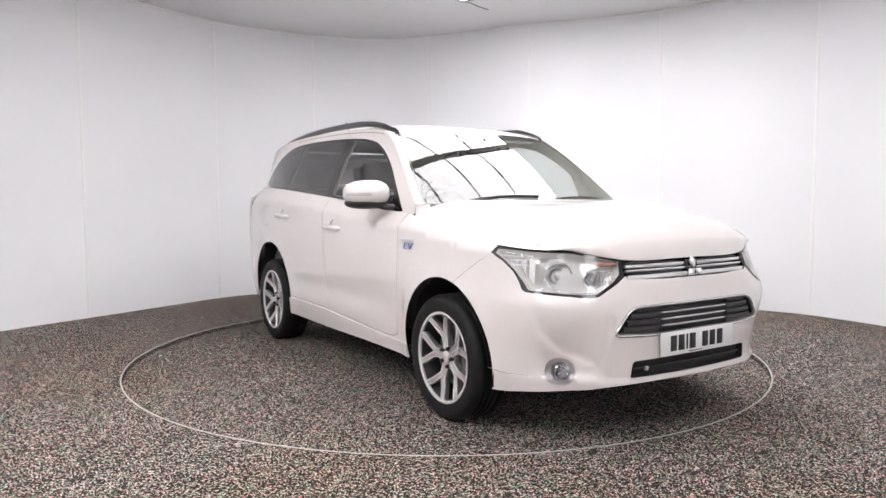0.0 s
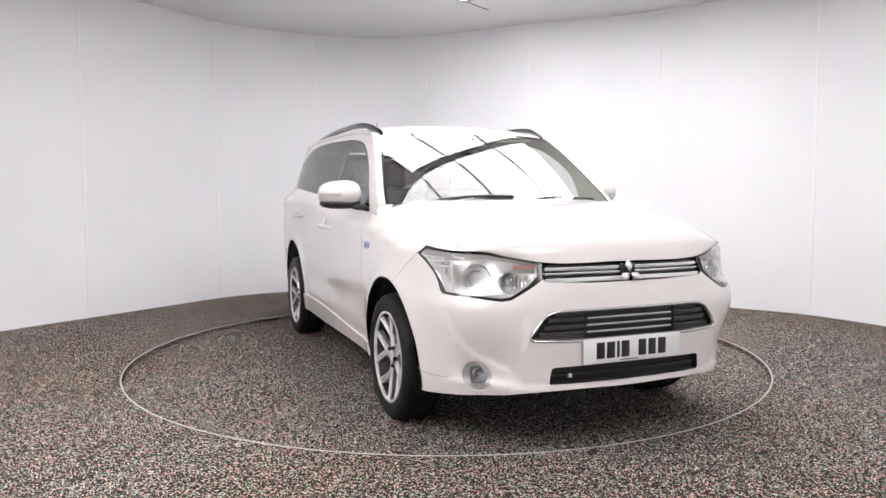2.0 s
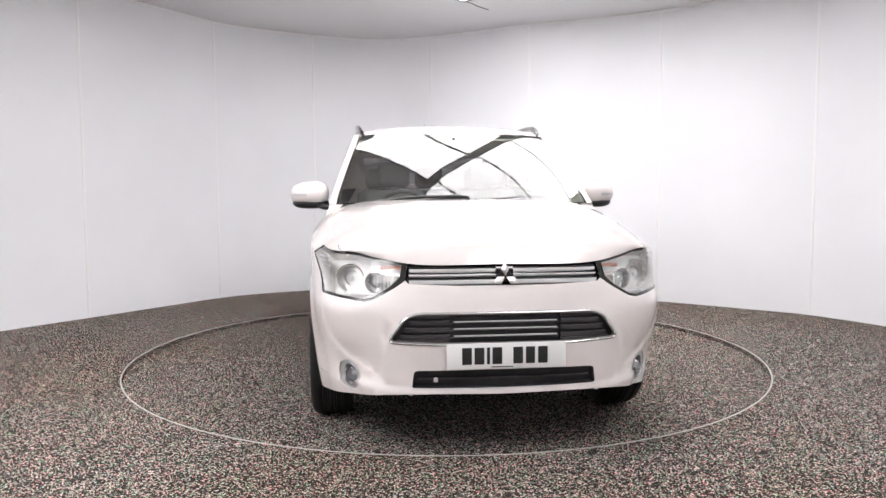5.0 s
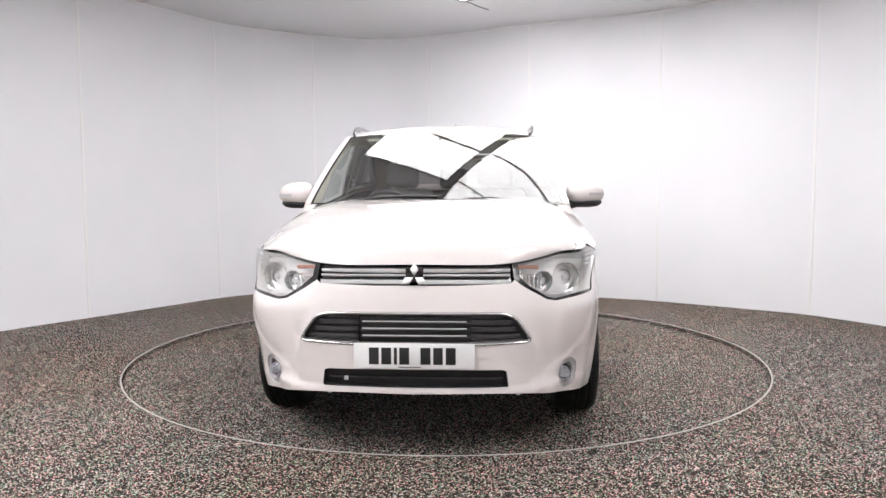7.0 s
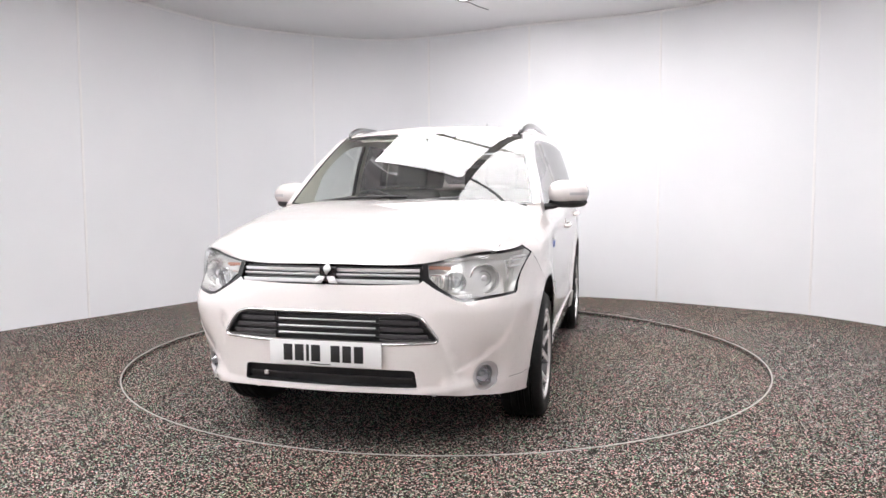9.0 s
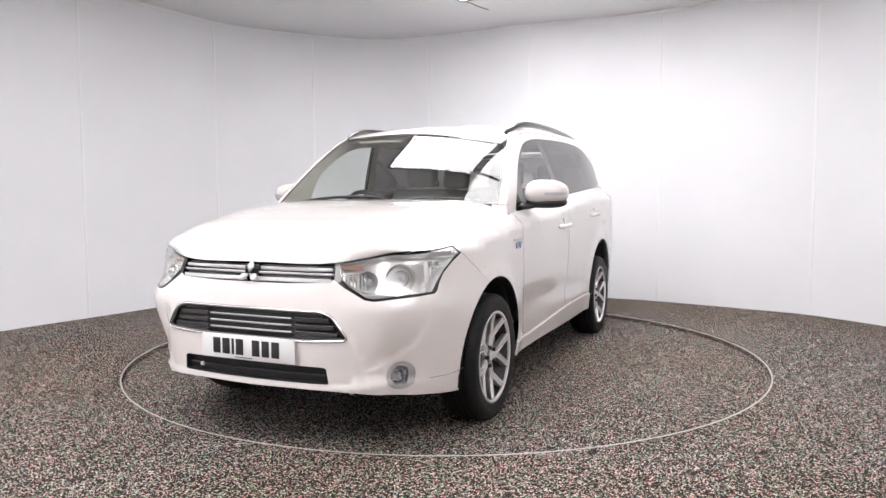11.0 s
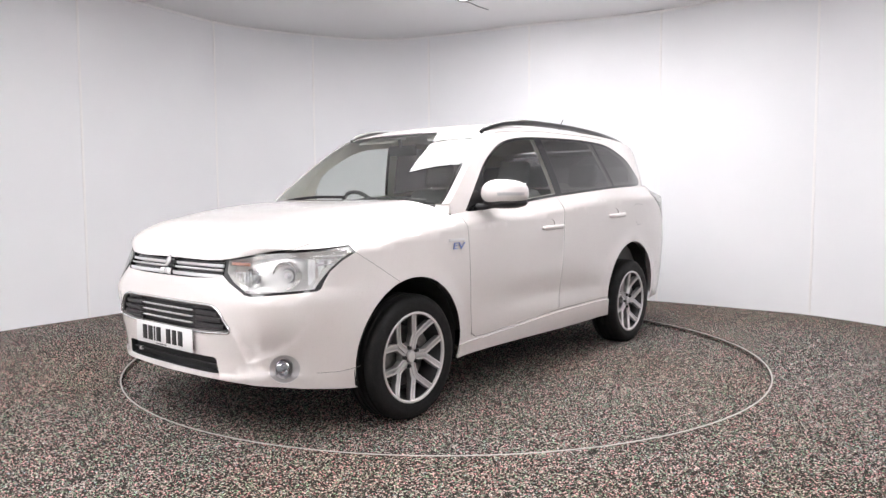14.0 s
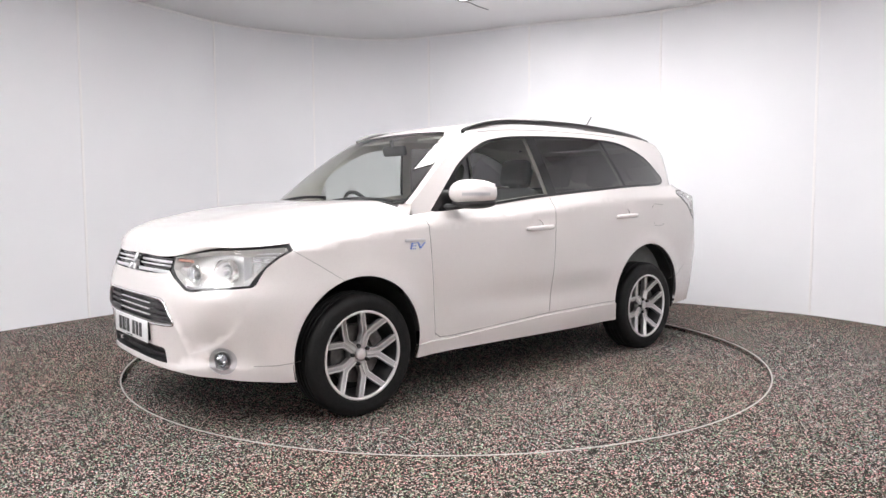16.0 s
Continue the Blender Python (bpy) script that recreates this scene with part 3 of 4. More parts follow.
fold = [(a, TOP(a) - CREASE(a)) for a in np.linspace(at_side(1.6), at_side(-2.0), 60)]
lip = [(a, LIP(a)) for a in np.linspace(0, at_side(1.95), 40)]
FOLDS = [fold, [(-a, b) for a, b in fold]] + [[(sg * a, b + d) for a, b in lip] for sg in (1, -1) for d in (0.009, -0.005)] + [[(sg * a + sg * d, b) for a, b in CHEEK] for sg in (1, -1) for d in (0.0, -0.02)]


def build_shell():
    V, T, owner = cut_chart(DOMAIN, [r[1] for r in REGIONS], low, 0.04, FOLDS)
    mid = V[T].mean(1)[:, 0]
    names = [r[0] for r in REGIONS]
    for sg in (1, -1):
        q = names.index("quarter_panel") + (0 if sg > 0 else 1)
        owner[(owner == 0) & (mid * sg > at_side(0.5)) & (mid * sg < at_side(-1.66))] = q + 1
    put("front_bumper", chart_mesh("front_bumper", V, T[(owner == 0) & (np.abs(V[T].mean(1)[:, 0]) < at_side(0.5))], low), PAINT, car, "white front bumper")
    put("rear_bumper", chart_mesh("rear_bumper", V, T[(owner == 0) & (np.abs(V[T].mean(1)[:, 0]) >= at_side(0.5))], low), PAINT, car, "white rear bumper and tailgate")
    for i, (n, p, m, d) in enumerate(REGIONS):
        t = T[owner == i + 1]
        if m is None or not len(t):
            continue
        ob = put(n, chart_mesh(n, V, t, low, d), m, car, NOTES.get(n, ""))
        side = 1 if np.mean([a for a, b in p]) > 0 else -1
        if n in ("front_door", "rear_door"):
            DOORS[(n, side)] = ob
        if n == "headlamp":
            put("lens", chart_mesh("lens", V, t, low), LENS, ob, "clear headlamp lens")
            DOORS[(n, side)] = ob
        if n == "fog_well":
            DOORS[(n, side)] = ob
        if n == "tail_lamp":
            put("lens", chart_mesh("lens", V, t, low), LENS, ob, "clear lens")
    # wheel housings and floor pan
    for cx, cz, r in ARCHES:
        for side in (1, -1):
            bm = bmesh.new()
            n = 24
            rows = []
            for y in (0.865, 0.80, 0.50):
                rows.append([bm.verts.new((cx + (r + 0.004) * math.cos(a), side * y, cz + (r + 0.004) * math.sin(a))) for a in np.linspace(-0.3, math.pi + 0.3, n)])
            for p, q in zip(rows, rows[1:]):
                for k in range(n - 1):
                    bm.faces.new((p[k], p[k + 1], q[k + 1], q[k]))
            bm.faces.new(rows[-1])
            part("wheel_housing", bm, LINER, car, "black wheel arch liner")
    bm = bmesh.new()
    pts = [low(s, BOTTOM(abs(s)) + 0.01) for s in np.linspace(-S_END, S_END, 160)[:-1]]
    vs = []
    for p in pts:
        k = 0.97
        y = p.y * k
        for cx, cz, r in ARCHES:
            if abs(p.x - cx) < 0.46:
                y = max(-0.62, min(0.62, y))
        vs.append(bm.verts.new((p.x * 0.955, y * 0.98, 0.28)))
    bm.faces.new(vs)
    part("underbody", bm, LINER, car, "black underbody", smooth=False)


build_shell()


# ---- bonnet, roof, windscreen ----
def patch(fn, n, m, name, material, parent, label="", k0=0.0, k1=1.0, w0=-1.0, w1=1.0, flip=False):
    verts, faces = [], []
    for i in range(n + 1):
        for j in range(m + 1):
            verts.append(fn(k0 + (k1 - k0) * i / n, w0 + (w1 - w0) * j / m))
    for i in range(n):
        for j in range(m):
            a = i * (m + 1) + j
            f = (a, a + 1, a + m + 2, a + m + 1)
            faces.append(f[::-1] if flip else f)
    return put(name, mesh_of(name, verts, faces), material, parent, label)


BONNET_Z = smooth_table([(2.258, 0.872), (2.236, 0.930), (2.19, 0.978), (2.1, 1.026), (1.9, 1.078), (1.6, 1.126), (1.3, 1.153), (1.12, 1.16)])
S_PILLAR = at_side(1.0)
EDGE_TOP = smooth_table([(x, low_top(x).z) for x in np.linspace(0.9, 1.98, 14)])
Y_NOSE = 0.745


def bonnet(k, w):
    """k from the nose to the windscreen, w from the right edge (-1) to the left (1)."""
    a = abs(w)
    s0 = at_front(a * Y_NOSE)
    f = low(s0, TOP(s0))
    f1 = low(at_front(Y_NOSE), TOP(at_front(Y_NOSE)))
    xb = 1.12 - 0.12 * a ** 2
    zb = 1.16 + (TOP(S_PILLAR) - 1.16) * a ** 6
    e = low_top(f1.x + (1.0 - f1.x) * k) if k > 0 else f1
    x = f.x + (xb - f.x) * k
    h = (BONNET_Z(2.258 + (1.12 - 2.258) * k) - 0.872) / (1.16 - 0.872)
    he = (e.z - f1.z) / (TOP(S_PILLAR) - f1.z)
    g = a ** 5
    z = f.z + (zb - f.z) * ((1 - g) * h + g * he)
    # a soft raised line on each side
    z += 0.005 * math.exp(-((a - 0.66) / 0.09) ** 2) * min(1, k * 3) * (1 - k * 0.6)
    ye = e.y * a + (f.y - f1.y * a) * (1 - k)
    return Vector((x, math.copysign(ye, w), z))


WG = smooth_table([(0.0, 0.985), (0.05, 0.965), (0.12, 0.935), (0.3, 0.905), (0.6, 0.90), (1.0, 0.925)])


def bonnet_mid(k, w):
    return bonnet(k, w * WG(k))


def wing_top(k, w):
    g = min(WG(k) + 0.006, 1.0)
    return bonnet(k, g + (1 - g) * w)


def wing_top_right(k, w):
    g = min(WG(k) + 0.006, 1.0)
    return bonnet(k, -(g + (1 - g) * w))


def bonnet_gap(sign, depth):
    def fn(k, w):
        g = WG(k)
        p = bonnet(k, sign * min(1.0, g - 0.002 + 0.010 * w))
        return p - Vector((0, 0, depth))
    return fn


patch(bonnet_mid, 70, 60, "bonnet", PAINT, car, "white bonnet")
patch(wing_top, 60, 6, "wing_top", PAINT, car, "white wing top", 0.0, 1.0, 0.0, 1.0)
patch(wing_top_right, 60, 6, "wing_top", PAINT, car, "white wing top", 0.0, 1.0, 0.0, 1.0, True)
for sg in (1, -1):
    patch(bonnet_gap(sg, 0.010), 16, 2, "shut_line", SHUT, car, "", 0.0, 0.14, 0.0, 1.0, sg < 0)
    patch(bonnet_gap(sg, 0.002), 40, 2, "seam_bed", PAINT, car, "", 0.14, 1.0, 0.0, 1.0, sg < 0)

PILLAR = [(0.975, 1.134), (0.925, 1.175), (0.73, 1.341), (0.567, 1.468), (0.437, 1.556), (0.357, 1.599)]
ROOF_EDGE = [(0.357, 1.599), (0.28, 1.618), (0.15, 1.638), (0.0, 1.652), (-0.3, 1.664), (-0.85, 1.662), (-1.35, 1.64), (-1.60, 1.615), (-1.72, 1.597)]
REAR_EDGE = [(-1.72, 1.597), (-1.85, 1.51), (-2.01, 1.39), (-2.16, 1.268)]
pil, roof_e, rear_e = spline(PILLAR, 6), spline(ROOF_EDGE, 8), spline(REAR_EDGE, 6)
ROOF_Z = smooth_table([(0.42, 1.622), (0.3, 1.660), (0.1, 1.697), (-0.2, 1.726), (-0.6, 1.738), (-1.1, 1.728), (-1.5, 1.698), (-1.8, 1.65), (-1.95, 1.61)])


def along(line, k):
    x = k * (len(line) - 1)
    i = min(int(x), len(line) - 2)
    return line[i] + (line[i + 1] - line[i]) * (x - i)


def roof(k, w):
    p = along(roof_e, k)
    e = cabin(*p)
    xc = 0.42 + k * (-1.93 - 0.42)
    a = abs(w)
    zc = ROOF_Z(xc)
    return Vector((xc + (e.x - xc) * a ** 2, math.copysign(e.y * a, w), zc + (e.z - zc) * a ** 2.4))


def screen(k, w):
    """Windscreen: k from the base to the roof."""
    e = cabin(*along(pil, k))
    a = abs(w)
    xc, zc = 1.115 + k * (0.42 - 1.115), 1.125 + k * (1.622 - 1.125) + 0.022 * math.sin(math.pi * k)
    return Vector((xc + (e.x - xc) * a ** 2.6, math.copysign(e.y * a, w), zc + (e.z - zc) * a ** 2.6))


def tail(k, w):
    e = cabin(*along(rear_e, k))
    a = abs(w)
    xc, zc = -1.93 - 0.36 * k, 1.60 + k * (1.28 - 1.60)
    return Vector((xc + (e.x - xc) * a ** 2.2, math.copysign(e.y * a, w), zc + (e.z - zc) * a ** 2))


patch(roof, 60, 40, "roof", PAINT, car, "white roof")
patch(lambda k, w: roof(k, w) - Vector((0, 0, 0.035)), 30, 20, "headlining", CREAM, car, "cream headlining", 0.03, 0.95, -0.97, 0.97, True)
windscreen = patch(screen, 30, 36, "windscreen", CLEAR, car, "clear windscreen", 0.03, 0.975, -0.93, 0.93)
for args in ((0.975, 0.995, -0.95, 0.95), (0.0, 0.03, -0.95, 0.95), (0.03, 0.975, 0.93, 0.95), (0.03, 0.975, -0.95, -0.93)):
    patch(screen, 24, 24, "screen_border", GLOSSBLACK, windscreen, "black screen border", *args)
for sg in (1, -1):
    patch(screen, 24, 6, "pillar", PAINT, car, "white windscreen pillar", 0.0, 1.0, *sorted((sg * 0.95, sg * 1.0)))
patch(screen, 2, 24, "roof_lip", PAINT, car, "white roof edge", 0.995, 1.0, -0.95, 0.95)
rear_window = patch(tail, 12, 20, "rear_window", TINT, car, "dark rear window", 0.12, 0.9, -0.86, 0.86, True)
for args in ((0.0, 0.12, -1, 1), (0.9, 1.0, -1, 1), (0.12, 0.9, 0.86, 1.0), (0.12, 0.9, -1.0, -0.86)):
    patch(tail, 10, 20, "tailgate_frame", PAINT, car, "white tailgate frame", *args, True)

# cowl under the windscreen, with white pillar feet at its ends
def cowl(k, w):
    return bonnet(1.0, w) * (1 - k) + (screen(0.03, w) - Vector((0, 0, 0.008))) * k - Vector((0, 0, 0.010 * (1 - k) * (abs(w) < 0.9)))


patch(cowl, 3, 24, "cowl", BLACK, car, "black plastic cowl", 0.0, 1.0, -0.9, 0.9)
patch(cowl, 3, 6, "pillar_foot", PAINT, car, "white pillar foot", 0.0, 1.0, 0.9, 1.0)
patch(cowl, 3, 6, "pillar_foot", PAINT, car, "white pillar foot", 0.0, 1.0, -1.0, -0.9)

# ---- cabin sides ----
belt = [(x, TOP(at_side(x))) for x in np.linspace(-2.16, 0.975, 60)]
CABIN = belt + [tuple(p) for p in pil] + [tuple(p) for p in roof_e[1:]] + [tuple(p) for p in rear_e[1:-1]]
GLASSLINE = [tuple(p) for p in spline([(0.835, 1.092), (0.665, 1.262), (0.515, 1.40), (0.310, 1.52), (0.120, 1.570), (-0.110, 1.593), (-0.480, 1.606), (-0.830, 1.606), (-1.145, 1.583), (-1.420, 1.495), (-1.570, 1.398)], 5)] + \
            [tuple(p) for p in spline([(-1.590, 1.38), (-1.665, 1.325), (-1.640, 1.277), (-1.484, 1.258), (-1.044, 1.236), (-0.150, 1.168), (0.290, 1.123), (0.680, 1.092), (0.800, 1.086)], 5)]
BPOST, CPOST = [(-0.17, 1.60), (-0.27, 1.16)], [(-0.90, 1.61), (-1.10, 1.22)]


def inset_poly(poly, d):
    P = np.array(dense(poly, 0.04))
    t = np.roll(P, -1, 0) - np.roll(P, 1, 0)
    n = np.stack([-t[:, 1], t[:, 0]], 1) / np.linalg.norm(t, axis=1)[:, None]
    area = 0.5 * np.sum(P[:, 0] * np.roll(P[:, 1], -1) - np.roll(P[:, 0], -1) * P[:, 1])
    return P + n * d * math.copysign(1, area)


def clip(poly, a, b, keep):
    """The part of a polygon on one side of the line a-b."""
    a, b = np.array(a), np.array(b)
    f = lambda p: keep * ((b[0] - a[0]) * (p[1] - a[1]) - (b[1] - a[1]) * (p[0] - a[0]))
    out = []
    for p, q in zip(poly, np.roll(poly, -1, 0)):
        fp, fq = f(p), f(q)
        if fp >= 0:
            out.append(tuple(p))
        if fp * fq < 0:
            out.append(tuple(p + (q - p) * fp / (fp - fq)))
    return out


inner = inset_poly(GLASSLINE, 0.018)
sh = lambda line, d: [(line[0][0] + d, line[0][1]), (line[1][0] + d, line[1][1])]
G1 = clip(clip(inner, *sh(BPOST, 0.045), 1), (0.565, 1.35), (0.66, 1.0), -1)
G2 = clip(clip(inner, *sh(BPOST, -0.045), -1), *sh(CPOST, 0.014), 1)
G3 = clip(inner, *sh(CPOST, -0.014), -1)


def build_cabin():
    regions = [GLASSLINE, G1, G2, G3, ribbon([(0.30, 1.600), (0.15, 1.618), (0.0, 1.630), (-0.3, 1.642), (-0.85, 1.640), (-1.1, 1.630)], 0.004)]
    V, T, owner = cut_chart(CABIN, regions, cabin, 0.045)
    for side in (1, -1):
        surf = cabin if side > 0 else (lambda x, z: Vector((x, -cabin(x, z).y, z)))
        door, rdoor = DOORS[("front_door", side)], DOORS[("rear_door", side)]
        rows = [(0, "pillar_frame", PAINT, 0, car, "white roof pillars"), (1, "window_trim", GLOSSBLACK, 0, car, "black window surround"), (2, "window", SIDE, 0, door, "clear door window"),
                (3, "window", TINT, 0, rdoor, "dark privacy glass"), (4, "quarter_window", TINT, 0, car, "dark privacy glass"), (5, "roof_seam", SHUT, 0, car, "")]
        for i, n, m, d, parent, label in rows:
            t = T[owner == i]
            verts = [surf(*V[v]) for v in range(len(V))]
            used = np.unique(t)
            ix = {int(v): k for k, v in enumerate(used)}
            faces = [tuple(ix[int(v)] for v in (f if side < 0 else f[::-1])) for f in t]
            put(n, mesh_of(n, [verts[v] for v in used], faces), m, parent, label)
            if i in (0, 1):
                put("inner_trim", mesh_of("inner_trim", [verts[v] - Vector((0, side * 0.03, 0)) for v in used], faces), CREAM, car, "cream pillar trim")


build_cabin()


# ---- small parts on the body ----
def strip_on(name, s0, s1, z0, z1, proud, thick, material, parent, label="", n=24, taper=0.0):
    """A bar that follows the bodywork from s0 to s1 between two heights."""
    bm = bmesh.new()
    rows = []
    for i in range(n + 1):
        s = s0 + (s1 - s0) * i / n
        nm = slope(low, s, (z0 + z1) / 2)
        e = min(i, n - i) / n
        g = (z1 - z0) / 2 * (1 - taper * (1 - min(1, e * 4)))
        zm = (z0 + z1) / 2
        base = low(s, zm)
        c = 0.25 * g
        ring = [(-g + c, 0), (g - c, 0), (g, -c), (g, -thick), (-g, -thick), (-g, -c)]
        rows.append([bm.verts.new(base + nm * (proud + d) + Vector((0, 0, h))) for h, d in ring])
    for p, q in zip(rows, rows[1:]):
        for k in range(6):
            bm.faces.new((p[k], p[(k + 1) % 6], q[(k + 1) % 6], q[k]))
    bm.faces.new(rows[0]), bm.faces.new(rows[-1])
    return part(name, bm, material, parent, label)


def bead_on(name, poly, radius, proud, material, parent, label=""):
    """A round bead along a closed line on the bodywork."""
    line = dense(poly, 0.02)
    pts = [low(*p) + slope(low, *p) * proud for p in line]
    n, rows = len(pts), []
    for i, p in enumerate(pts):
        d = (pts[(i + 1) % n] - pts[i - 1]).normalized()
        out = slope(low, *line[i])
        side = d.cross(out).normalized()
        rows.append([p + radius * (math.cos(a) * side + math.sin(a) * out) for a in (math.pi * k / 4 for k in range(8))])
    verts = [v for row in rows for v in row]
    faces = [(i * 8 + k, i * 8 + (k + 1) % 8, (i + 1) % n * 8 + (k + 1) % 8, (i + 1) % n * 8 + k) for i in range(n) for k in range(8)]
    return put(name, mesh_of(name, verts, faces), material, parent, label)


def on_body(s, z, proud=0.0):
    """A pose on the bodywork: x along it, y up, z outward."""
    n = slope(low, s, z)
    up = Vector((0, 0, 1))
    x = up.cross(n).normalized()
    y = n.cross(x)
    p = low(s, z) + n * proud
    return Matrix(((x.x, y.x, n.x, p.x), (x.y, y.y, n.y, p.y), (x.z, y.z, n.z, p.z), (0, 0, 0, 1)))


def build_front():
    g = at_front(0.435)
    for z0, z1 in ((0.838, 0.852), (0.820, 0.829), (0.784, 0.804)):
        for a, b in ((0.034, g), (-g, -0.034)):
            strip_on("grille_bar", a, b, z0, z1, -0.004, 0.02, BRIGHT, car, "chrome grille bar", 16)
    for z0, z1 in ((0.856, 0.864), (0.808, 0.816)):
        strip_on("grille_slat", -g, g, z0, z1, -0.014, 0.012, GLOSSBLACK, car, "black grille slat", 24)
    # emblem: three plain chrome lozenges
    strip_on("emblem_mount", -0.040, 0.040, 0.780, 0.862, 0.002, 0.03, GLOSSBLACK, car, "black emblem mount", 6)
    m = on_body(0.0, 0.810, 0.014)
    bm = bmesh.new()
    for ang in (90, 210, 330):
        a = radians(ang)
        c, d = Vector((math.cos(a), math.sin(a), 0)), Vector((-math.sin(a), math.cos(a), 0))
        L, Wd = 0.070, 0.0192
        pts = [c * 0.004, c * L / 2 + d * Wd, c * L, c * L / 2 - d * Wd]
        lo_ = [bm.verts.new(p) for p in pts]
        hi_ = [bm.verts.new(p * 0.93 + c * 0.0018 + Vector((0, 0, 0.010))) for p in pts]
        bm.faces.new(hi_), bm.faces.new(lo_[::-1])
        for k in range(4):
            bm.faces.new((lo_[k], lo_[(k + 1) % 4], hi_[(k + 1) % 4], hi_[k]))
    bmesh.ops.transform(bm, matrix=m, verts=bm.verts)
    part("emblem", bm, BRIGHT, car, "chrome three-lozenge emblem")
    bead_on("grille_frame", GRILLE_LOW, 0.0055, 0.001, RIM_CHROME, car, "thin chrome grille frame")
    bead_on("grille_gasket", GRILLE_LOW, 0.0085, -0.0055, SHUT, car, "dark gasket round the grille")
    # lower grille: thin chrome blades in the middle, dark vents at the sides
    for z in (0.617, 0.585, 0.553):
        strip_on("grille_blade", -at_front(0.235), at_front(0.235), z - 0.0024, z + 0.0024, -0.002, 0.014, BRIGHT, car, "thin chrome blade")
    for z in (0.632, 0.601, 0.569, 0.537):
        strip_on("grille_slat", -at_front(0.25), at_front(0.25), z - 0.006, z + 0.006, -0.022, 0.012, BLACK, car, "black grille slat")
    for sg in (1, -1):
        for z, y1 in ((0.642, 0.40), (0.613, 0.435), (0.581, 0.455), (0.549, 0.475), (0.526, 0.49)):
            a, b = sg * at_front(0.255), sg * at_front(y1)
            strip_on("vent_louvre", min(a, b), max(a, b), z - 0.010, z + 0.010, -0.008, 0.016, GREY, car, "dark grey louvre", 10)
    strip_on("intake_bar", -at_front(0.40), at_front(0.40), 0.352, 0.358, -0.012, 0.012, GREY, car, "dark grey bar")
    strip_on("intake_lip", -at_front(0.43), at_front(0.43), 0.308, 0.314, 0.004, 0.012, SATIN, car, "thin silver lip", 24, 0.5)
    # number plate with bars for its characters
    x = low(0, 0.465).x + 0.012
    plate = part("number_plate", box(bmesh.new(), (x, -0.272, 0.406), (x + 0.006, 0.272, 0.522), 0.004), PLATE, car, "white number plate with black bars")
    ys = [0.180, 0.124, 0.083, 0.043, -0.052, -0.108, -0.165]
    for y, wd in zip(ys, (0.044, 0.044, 0.014, 0.044, 0.044, 0.042, 0.044)):
        part("plate_bar", box(bmesh.new(), (x + 0.0055, -y - wd / 2, 0.427), (x + 0.0075, -y + wd / 2, 0.503), 0.0006), INK, plate, "black bar")
    part("plate_bar", box(bmesh.new(), (x + 0.0055, -0.07, 0.413), (x + 0.007, 0.03, 0.417)), GREY, plate, "small grey bar")
    part("plate_holder", box(bmesh.new(), (x - 0.035, -0.25, 0.415), (x, 0.25, 0.515), 0.004), BLACK, car, "black plate holder")
    # tow eyes and sensors
    for y in (-0.42, 0.47):
        bm = tube(bmesh.new(), [(2.14, y, 0.285), (2.145, y, 0.262), (2.15, y, 0.25)], 0.010, 8)
        part("drain_stub", bm, SATIN, car, "small metal stub under the bumper")
    part("sensor", box(bmesh.new(), (low(0, 0.35).x - 0.03, -0.325, 0.342), (low(0, 0.35).x - 0.015, -0.305, 0.362), 0.004), SATIN, car, "small silver sensor")


def bowl(r, depth, seg=28):
    return lathe([(r * 1.08, 0.003), (r * 1.03, 0.006), (r, 0.0), (r * 0.86, -depth * 0.45), (r * 0.6, -depth * 0.8), (r * 0.3, -depth), (0, -depth)], seg, "Z")


